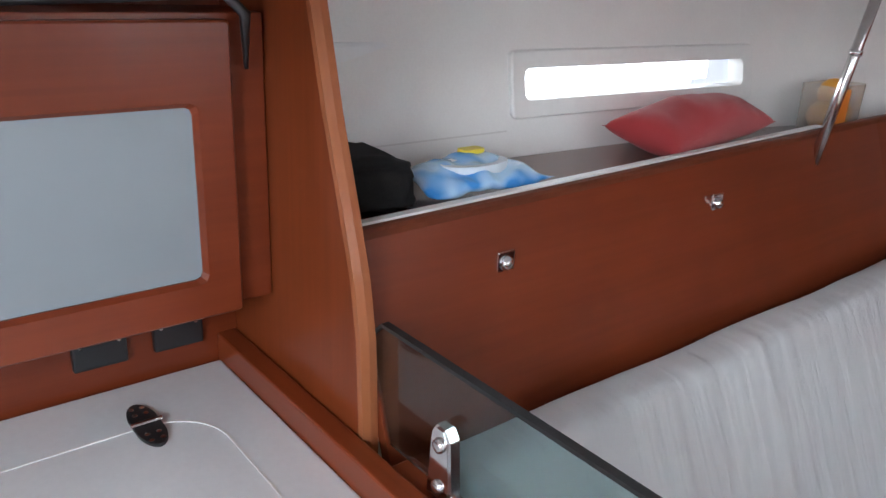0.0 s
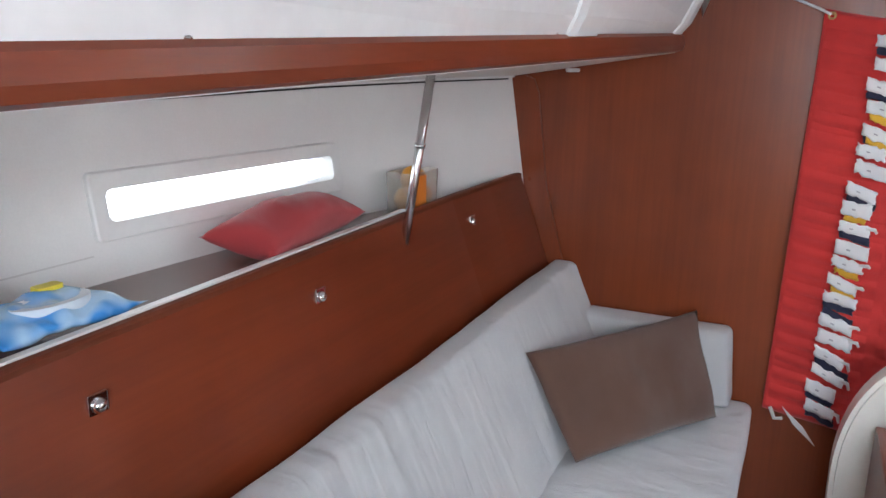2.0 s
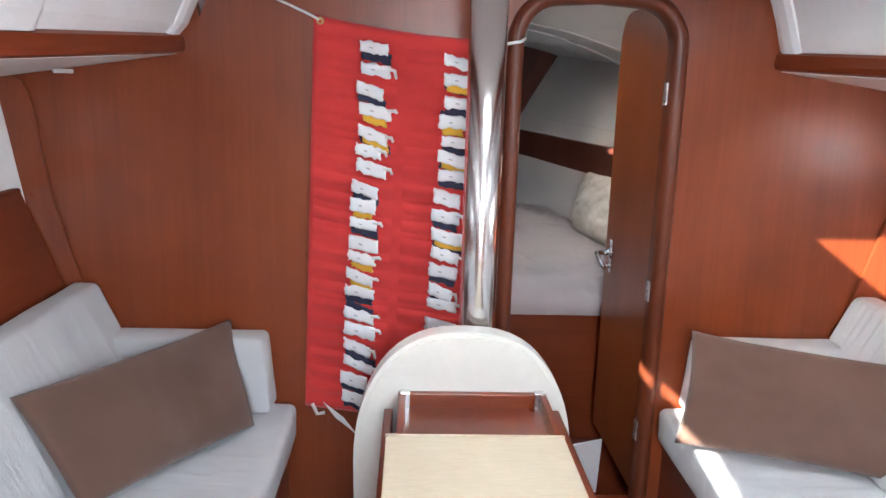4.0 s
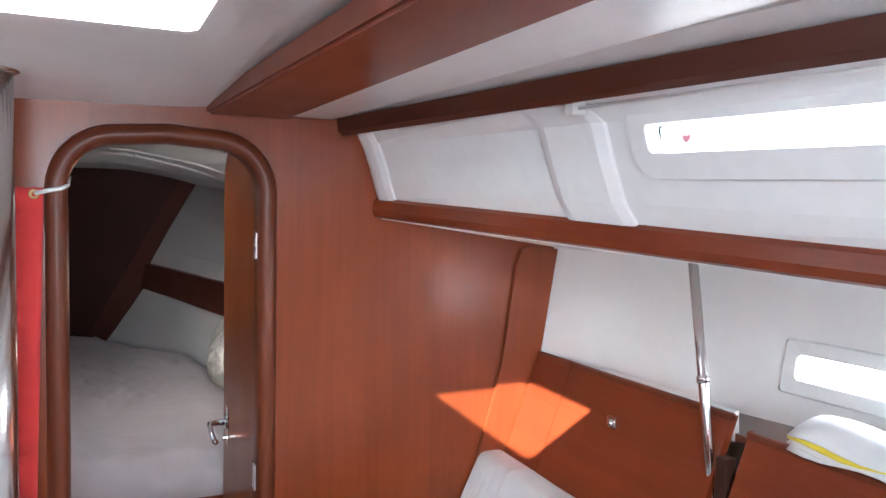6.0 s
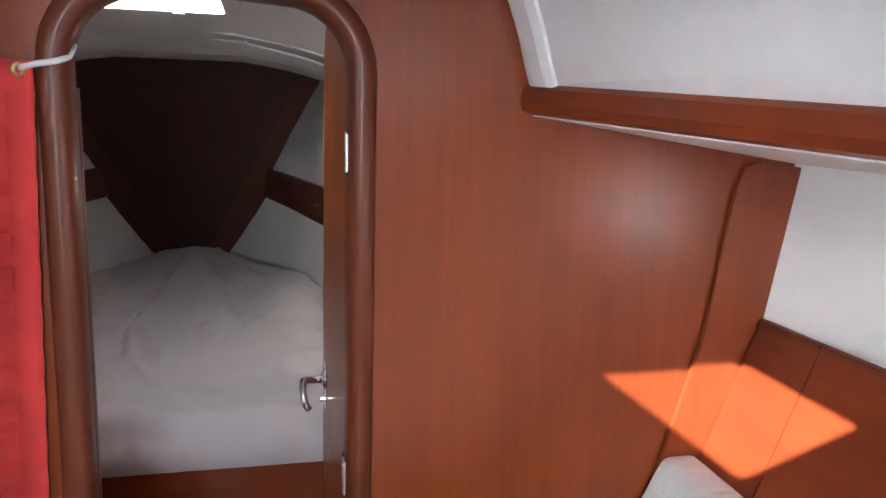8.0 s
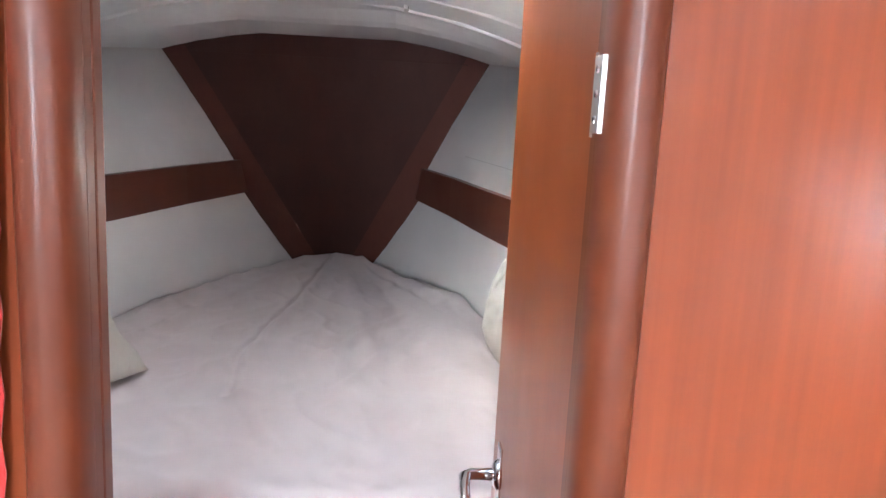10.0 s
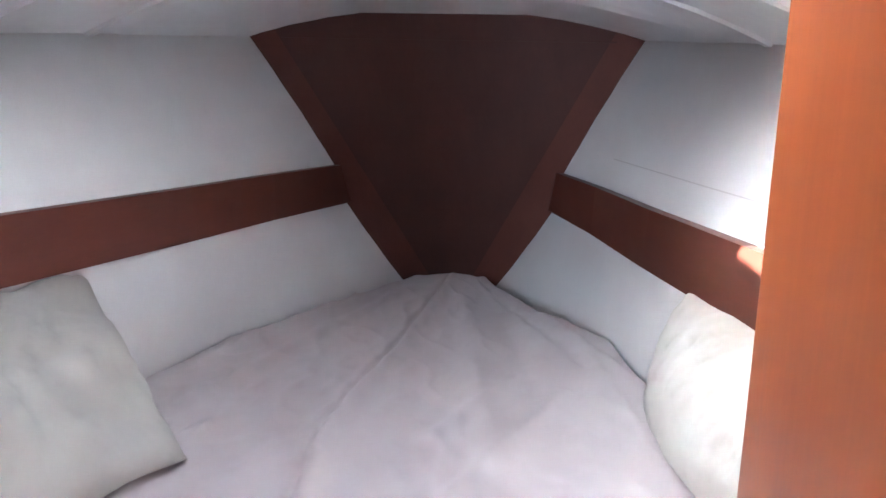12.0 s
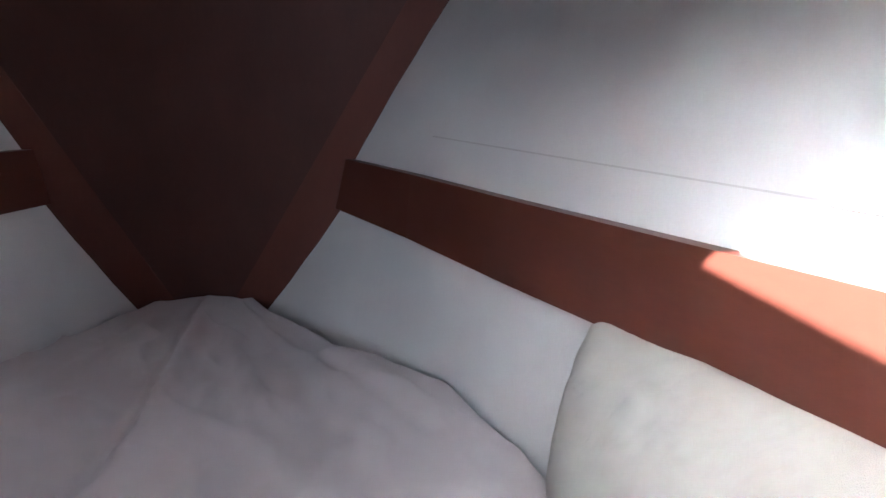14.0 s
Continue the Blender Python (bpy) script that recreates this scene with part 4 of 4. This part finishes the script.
for dx in (-0.045, -0.028, 0.028, 0.045):
    for dy in (-0.008, 0.008):
        part("screw", turned((-1.612 + dx, 0.585 + dy, 0.835), [(0.004, 0.0), (0.004, 0.0015), (0.002, 0.002)], "z", 10), chrome, hg)
part("knuckle", tube([(-1.612, 0.563, 0.838), (-1.612, 0.607, 0.838)], 0.004, 8), chrome, hg)
tagged(part("wall_galley_back", box(-1.80, -1.755, AFT, PY - 0.012, 0.80, 1.47), wood_y), "mahogany panel behind the galley counter", "wall", kind="structure")

cab = thing("galley_cabinet", "mahogany wall cabinet with a frosted panel door", "cabinet", (-1.66, 0.3, 1.0))
part("body", box(-1.754, -1.61, -0.3, PY - 0.014, 0.992, 1.40, 0.002), wood_y, cab)
dm = bmesh.new()
dy0, dy1, dz0, dz1 = 0.05, 0.730, 0.988, 1.392
fy0, fy1, fz0, fz1 = 0.11, 0.682, 1.040, 1.290
rws = [[(x, p[0], p[1]) for p in c] for c, x in ((rounded(dy0, dy1, dz0, dz1, 0.004, 2), -1.608), (rounded(dy0, dy1, dz0, dz1, 0.004, 2), -1.590), (rounded(dy0 + 0.003, dy1 - 0.003, dz0 + 0.003, dz1 - 0.003, 0.004, 2), -1.587), (rounded(fy0, fy1, fz0, fz1, 0.012, 2), -1.587), (rounded(fy0 + 0.006, fy1 - 0.006, fz0 + 0.006, fz1 - 0.006, 0.01, 2), -1.594), (rounded(fy0 + 0.006, fy1 - 0.006, fz0 + 0.006, fz1 - 0.006, 0.01, 2), -1.606))]
cd = part("door", loft(rws, True), wood_y, cab)
part("frosted_panel", prism(rounded(fy0, fy1, fz0, fz1, 0.01, 2), "x", -1.603, -1.597), frost_mat, cd, "frosted grey-blue panel")
for y0, y1 in ((0.525, 0.605), (0.645, 0.725)):
    s = thing("socket_outlet", "small black socket outlet on the galley back panel", "socket", (-1.755, y0, 0.93), group="galley sockets")
    part("plate", box(-1.755, -1.742, y0, y1, 0.872, 0.922, 0.004), black_plastic, s)
    for dy in (0.012, y1 - y0 - 0.012):
        part("screw", turned((-1.742, y0 + dy, 0.913), [(0.004, 0.0), (0.003, 0.002)], "x", 10), chrome, s)

strap = thing("strap", "black webbing strap looped over the cabinet top", "strap", (-1.60, 0.745, 1.40))
part("band", tube([(-1.66, 0.40, 1.405), (-1.60, 0.60, 1.418), (-1.585, 0.72, 1.428), (-1.580, 0.748, 1.40), (-1.592, 0.752, 1.33)], [0.005, 0.007, 0.009, 0.008, 0.003], 10), black_plastic, strap, smooth=True)
lamp = thing("strip_light", "slim white strip light above the galley cabinet", "lamp", (-1.52, 0.49, 1.455))
part("housing", box(-1.56, -1.48, 0.28, 0.70, 1.447, 1.465, 0.004), white_plastic, lamp)
part("lens", box(-1.55, -1.49, 0.30, 0.68, 1.440, 1.448, 0.003), pane_mat, lamp, "clear ribbed lens")

fence = thing("glass_fence", "low tinted glass guard at the end of the counter", "glass guard", (-1.1, PY + 0.022, 0.86))
pane_o = [(-1.385, 0.865), (-0.62, 0.865), (-0.62, 1.022), (-0.635, 1.032), (-1.36, 1.032), (-1.385, 1.008)]
part("pane", prism(pane_o, "y", PY + 0.017, PY + 0.025), fence_glass, fence)
rows = [[(x + 0, y, z) for x, y, z in ((a[0], PY + 0.015, a[1] - 0.002), (a[0], PY + 0.015, a[1] + 0.003), (a[0], PY + 0.027, a[1] + 0.003), (a[0], PY + 0.027, a[1] - 0.002))] for a in (pane_o[2], pane_o[3], pane_o[4], pane_o[5])]
part("edge", loft(rows, True, None, True), rubber, fence, "dark polished edge")
cl = part("clip", prism([(-1.232, 0.866), (-1.184, 0.866), (-1.192, 0.955), (-1.202, 0.968), (-1.218, 0.968), (-1.226, 0.955)], "y", PY - 0.004, PY + 0.015, 0.003), chrome, fence, "tapered chrome clip")
for z in (0.887, 0.945):
    part("bolt", turned((-1.208, PY - 0.004, z), [(0.010, 0.0), (0.009, -0.004), (0.005, -0.006)], "y", 14), steel, cl, smooth=True)
part("ledge", box(-1.30, -0.60, PY - 0.012, PY + 0.034, 0.835, 0.864, 0.004), wood_x, fence, "mahogany ledge")

# ---- door leaf, standing open into the fore cabin ----
leaf = thing("door_leaf", "orange-brown mahogany cabin door standing open", "door", (0.57, 2.98, 0.12))
lz = 1.785
oo = [(2.950, 0.12), (3.528, 0.12)] + [(3.528 - 0.12 + 0.12 * math.cos(radians(9 * k)), lz - 0.12 + 0.12 * math.sin(radians(9 * k))) for k in range(11)] + [(2.950 + 0.02, lz), (2.950, lz - 0.02)]
LX = 0.550
panel = prism(oo, "x", 0.556, 0.590, 0.003)
for v in panel.verts:
    v.co.x -= 0.007 * (v.co.y - 2.95) / 0.565
part("panel", panel, wood_leaf, leaf)
for s, x in ((-1, LX), (1, LX + 0.034)):
    hd = part("handle", tube([(x, 3.44, 0.878), (x + s * 0.050, 3.44, 0.878), (x + s * 0.060, 3.432, 0.877), (x + s * 0.063, 3.40, 0.874), (x + s * 0.063, 3.36, 0.866), (x + s * 0.060, 3.335, 0.852), (x + s * 0.052, 3.325, 0.844)], [0.011, 0.010, 0.010, 0.0095, 0.009, 0.009, 0.008], 12), chrome, leaf, "chrome lever handle", smooth=True)
    part("rose", turned((x, 3.44, 0.878), [(0.026, 0.0), (0.026, s * 0.006), (0.016, s * 0.014)], "x"), chrome, hd, smooth=True)
    part("lock_plate", box(min(x, x + s * 0.004), max(x, x + s * 0.004), 3.422, 3.458, 0.80, 0.93, 0.001), chrome, hd)
    part("key_knob", turned((x + s * 0.003, 3.44, 0.825), [(0.009, 0.0), (0.009, s * 0.014), (0.006, s * 0.016)], "x", 12), chrome, hd)
part("latch_plate", box(LX + 0.007, LX + 0.027, 3.5282, 3.5305, 0.80, 0.93, 0.0008), chrome, leaf, "chrome latch plate")
for z in (0.38, 0.87, 1.50):
    h = part("hinge", box(0.5365, 0.5415, 2.905, 2.934, z - 0.034, z + 0.034, 0.001), brushed, leaf, "chrome butt hinge")
    part("hinge_leaf", box(0.5535, 0.5565, 2.951, 2.978, z - 0.034, z + 0.034, 0.0008), brushed, h)
    part("pin", tube([(0.546, 2.945, z - 0.038), (0.546, 2.945, z + 0.038)], 0.007, 10), chrome, h)
    for dz in (-0.022, 0, 0.022):
        part("screw", turned((0.5365, 2.918, z + dz), [(0.004, 0.0), (0.003, -0.0015)], "x", 8), steel, h)
tagged(part("paper", thick([[(0.30 + 0.14 * i / 4 + 0.02 * j / 4, 2.95 + 0.02 * i / 4 + 0.10 * j / 4, 0.30 - 0.26 * j / 4 + 0.02 * i / 4) for j in range(5)] for i in range(5)], 0.004), paper_mat), "white folded sheet leaning inside the doorway", "paper")

# ---- fore cabin ----
W_B = [(3.0, 1.12), (4.2, 0.86), (4.8, 0.695), (5.16, 0.61), (5.5, 0.48), (6.18, 0.170), (6.4, 0.07)]
W_M = [(3.0, 1.13), (4.2, 0.86), (4.5, 0.785), (5.0, 0.665), (5.5, 0.56), (6.0, 0.43), (6.4, 0.30)]
W_U = [(3.0, 1.52), (4.5, 1.13), (5.79, 0.705), (6.4, 0.50)]


def head(y):
    return 1.683 - 0.09 * (5.79 - y)


FY = [2.93 + 3.42 * k / 40 for k in range(41)]
for sgn, side in ((-1, "port"), (1, "starboard")):
    rows = [[(sgn * (interp(y, W_B) + 0.03), y, 0.0), (sgn * interp(y, W_B), y, 0.62), (sgn * (interp(y, W_M) + 0.012), y, 1.05), (sgn * (interp(y, W_M) + 0.02), y, 1.19), (sgn * (interp(y, W_U) + (interp(y, [(4.6, 0.0), (5.79, 0.032)]) if sgn < 0 else 0.004)), y, head(y) + 0.02)] for y in FY]
    bm = loft(rows)
    bm.normal_update()
    f = bm.faces[:][len(FY) // 2].normal.x * sgn
    bmesh.ops.solidify(bm, geom=bm.faces[:], thickness=-0.03 if f > 0 else 0.03)
    tagged(part("wall_fore_" + side, bm, lining, smooth=True), "off-white hull lining of the fore cabin", "wall", kind="structure")
    rows = []
    for y in FY:
        w = interp(y, W_M)
        rows.append([(sgn * (w - 0.012), y, 1.04), (sgn * (w - 0.006), y, 1.20), (sgn * (w + 0.03), y, 1.20), (sgn * (w + 0.03), y, 1.04)])
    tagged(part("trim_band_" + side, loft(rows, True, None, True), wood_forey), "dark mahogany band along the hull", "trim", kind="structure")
    if sgn < 0:
        continue
    rows = [[(sgn * (interp(y, W_M) + 0.002 + (interp(y, W_U) - interp(y, W_M)) * k - 0.0015), y, 1.20 + (head(y) - 1.19) * k) for k in (0.20, 0.207)] for y in (4.2, 4.8, 5.5)]
    tagged(part("trim_seam_fore_" + side, loft(rows), seam_mat), "fine seam in the fore cabin lining", "seam", kind="structure")

# fore panel
def fore_half(z, s=1):
    return 0.203 + (z - 0.70) * 0.512 if s > 0 else 0.195 + (z - 0.70) * 0.548


def fore_y(z):
    return 6.18 - (z - 0.70) * 0.397


rows = [[(s * (fore_half(z, s) + 0.14), fore_y(z), z) for s in (-1, -0.5, 0, 0.5, 1)] for z in (0.55, 0.9, 1.3, 1.84)]
fp = thing("wall_fore", "dark mahogany panel closing the forepeak", "bulkhead", (0, 6.2, 0.6), kind="structure")
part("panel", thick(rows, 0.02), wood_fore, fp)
for s in (-1, 1):
    rows = [[(s * (fore_half(z, s) + d), fore_y(z) - e, z) for d, e in ((0.075, 0.0), (0.075, 0.022), (-0.112, 0.022), (-0.126, 0.012), (-0.13, 0.0))] for z in (0.55, 1.0, 1.4, 1.76)]
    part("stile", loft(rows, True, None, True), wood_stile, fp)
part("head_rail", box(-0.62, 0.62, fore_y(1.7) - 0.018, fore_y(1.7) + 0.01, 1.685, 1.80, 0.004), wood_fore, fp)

# fore cabin ceiling: an arch that steps down to a soffit over the panel
FX0, FX1, FHY0, FHY1 = -0.30, 0.30, 3.24, 3.86
us = [-1.0, -0.9, -0.75, -0.55, "a", "b", 0.55, 0.75, 0.9, 1.0]


def roof_fore(u, y):
    crown = interp(y, [(2.9, 1.86), (5.15, 1.85), (5.3, 1.80), (5.85, 1.785), (6.4, 1.78)])
    w = interp(y, W_U) + 0.05
    return (u * w, y, head(y) + (crown - head(y)) * (1 - abs(u) ** 2.2))


ys = [2.93, 3.2, FHY0, FHY1, 4.4, 4.8, 5.10, 5.16, 5.26, 5.32, 5.6, 5.85, 6.1, 6.4]
rows = []
for y in ys:
    w = interp(y, W_U) + 0.05
    row = []
    for u in us:
        uu = (max(-0.5, FX0 / w) if u == "a" else min(0.5, FX1 / w)) if isinstance(u, str) else u
        row.append(roof_fore(uu, y))
    rows.append(row)
bm = loft(rows, skip={(2, 4)})
loft([[(x, y, z + 0.04) for x, y, z in row] for row in rows], bm=bm, skip={(2, 4)})
tagged(part("ceiling_fore", bm, gelcoat, smooth=False), "white arched fore cabin ceiling with a hatch", "ceiling", kind="structure")
for y, deep, wide in ((5.06, 0.012, 0.030), (4.72, 0.010, 0.026)):
    rows = []
    for u in [-0.97 + 1.94 * k / 28 for k in range(29)]:
        sec = [roof_fore(u, y + wide * q) for q in (-0.5, -0.4, 0.4, 0.5)]
        rows.append([(x, yy, z - d) for (x, yy, z), d in zip(sec, (-0.004, deep, deep, -0.004))])
    tagged(part("trim_ceiling_moulding", loft(rows), gelcoat), "raised white moulding across the fore cabin ceiling", "moulding", kind="structure")
for x in (0.10, 0.34):
    c = roof_fore(x / (interp(5.0, W_U) + 0.05), 5.0)
    tagged(part("ceiling_clip", box(c[0] - 0.008, c[0] + 0.008, 4.96, 5.035, c[2] - 0.014, c[2] + 0.003, 0.003), white_plastic), "small white plastic clip on the cabin ceiling", "clip", "ceiling clips")
fh = thing("window_fore_hatch", "acrylic deck hatch over the berth", "hatch", (0, 3.72, 1.9), kind="structure")
part("surround", ring(rounded(FX0 - 0.05, FX1 + 0.05, FHY0 - 0.05, FHY1 + 0.05, 0.05), rounded(FX0, FX1, FHY0, FHY1, 0.03), "z", 1.822, 1.941), gelcoat, fh)
part("hatch_frame", ring(rounded(FX0 - 0.01, FX1 + 0.01, FHY0 - 0.01, FHY1 + 0.01, 0.03), rounded(FX0 + 0.008, FX1 - 0.008, FHY0 + 0.008, FHY1 - 0.008, 0.03), "z", 1.94, 1.97), steel, fh)
o = part("pane", prism(rounded(FX0 - 0.008, FX1 + 0.008, FHY0 - 0.008, FHY1 + 0.008, 0.03), "z", 1.952, 1.962), pane_mat, fh)
o.visible_shadow = False
part("latch", box(0.16, 0.19, FHY1 - 0.02, FHY1 + 0.03, 1.815, 1.835, 0.004), white_plastic, fh)

# berth
berth = thing("berth", "v-shaped fore cabin berth under a creased grey-lilac sheet", "bed", (0, 4.5, 0))
part("front_board", box(-1.0, 1.0, 3.62, 3.64, 0.0, 0.566, 0.003), wood_x, berth, "mahogany front board")
part("base", loft([[(-interp(y, W_B) - 0.01, y, 0.566), (interp(y, W_B) + 0.01, y, 0.566)] for y in (3.63, 3.8, 4.4, 5.0, 5.5, 6.2)]), wood_shelf, berth)
NX, NY = 170, 220
SEAM = [(0.0, 6.1), (-0.02, 5.72), (-0.05, 5.08), (-0.09, 4.74), (-0.11, 4.45), (-0.07, 4.17)]
rows = []


def crease(x, y, x0, y0, x1, y1, wide):
    """How deep a crease lies at a place: 1 on its line, 0 away from it."""
    a, b, p = Vector((x0, y0)), Vector((x1, y1)), Vector((x, y))
    k = max(0, min(1, (p - a).dot(b - a) / (b - a).length_squared))
    wob = 0.012 * math.sin(11 * k + x0 * 9)
    return math.exp(-(((p - a.lerp(b, k)).length + wob * 0.3) / wide) ** 2)


for i in range(NY + 1):
    y = 3.60 + (6.20 - 3.60) * i / NY
    w = interp(y, W_B) - 0.004
    row = []
    for j in range(NX + 1):
        u = -1 + 2 * j / NX
        x = u * w
        z = 0.700 + 0.022 * (1 - u * u) - 0.035 * max(0, abs(u) - 0.86) / 0.14
        z += (0.10 * max(0, u - 0.55) / 0.45 if u > 0 else 0.03 * max(0, -u - 0.55) / 0.45) * interp(y, [(4.4, 0.4), (5.2, 1.0), (6.0, 0.1)])
        z -= 0.085 * math.exp(-((y - 3.60) / 0.035) ** 2) * 1.0
        z -= 0.020 * max(crease(x, y, *a, *b, 0.011) for a, b in zip(SEAM, SEAM[1:]))
        z += 0.017 * max(crease(x - 0.022, y, *a, *b, 0.035) for a, b in zip(SEAM, SEAM[1:]))
        z -= 0.010 * crease(x, y, 0.12, 6.15, 0.52, 5.0, 0.02)
        z += 0.012 * crease(x, y, 0.10, 5.75, 0.30, 4.4, 0.035) + 0.010 * crease(x, y, -0.12, 5.9, -0.5, 4.6, 0.03)
        z += 0.009 * crease(x, y, 0.36, 5.0, 0.15, 4.5, 0.022) + 0.009 * crease(x, y, 0.45, 4.8, 0.22, 4.25, 0.022) + 0.008 * crease(x, y, -0.35, 4.5, -0.62, 4.0, 0.025)
        z += 0.008 * (1 - abs(noise.noise(Vector((x * 5 + y * 3.2, y * 2.2 - x * 2.0, 7.0))))) ** 7
        z += 0.006 * (1 - abs(noise.noise(Vector((x * 7 - y * 2.0, y * 5 + x * 3.0, 3.0))))) ** 9 * (0.5 + 0.5 * noise.noise(Vector((x * 2, y * 2, 9))))
        z += 0.010 * noise.noise(Vector((x * 4, y * 2.2, 0.3))) + 0.0045 * noise.noise(Vector((x * 11 + y * 4, y * 7, 1.7))) + 0.0022 * noise.noise(Vector((x * 26, y * 15 + 6 * x, 5)))
        row.append((x, y, z))
    near = math.exp(-((y - 3.60) / 0.11) ** 2)
    row = [(x, y, z + near * (0.012 * (1 - abs(noise.noise(Vector((x * 9 + 14 * (y - 3.6), x * 3, 2.0))))) ** 4 + 0.006 * noise.noise(Vector((x * 22, y * 8, 6.0))))) for x, y, z in row]
    if i == 0:
        rows.append([(x, y + 0.004, 0.568) for x, y, z in row])
        rows.append([(x, y - 0.010 + 0.016 * noise.noise(Vector((x * 14, 0, 0))), 0.600 + 0.012 * noise.noise(Vector((x * 6, 3, 0)))) for x, y, z in row])
    rows.append(row)
part("mattress", loft(rows), sheet_cloth, berth, "mattress under a creased grey-lilac sheet", smooth=True)
P = pillow((-0.93, 4.10, 1.000), (-0.80, 4.72, 1.010), (-0.315, 4.28, 0.742), (-0.52, 3.78, 0.735), 0.16, seed=21, rumple=2.0, sag=0.06)
tagged(part("pillow", P, cream_cloth, smooth=True), "square cream pillow leaning against the port hull", "pillow", "cream berth pillows")
P = pillow((0.770, 4.78, 1.055), (0.90, 4.08, 1.04), (0.78, 4.00, 0.720), (0.655, 4.68, 0.725), 0.24, seed=33, rumple=0.7)
tagged(part("pillow", P, cream_cloth, smooth=True), "square cream pillow leaning against the starboard hull", "pillow", "cream berth pillows")
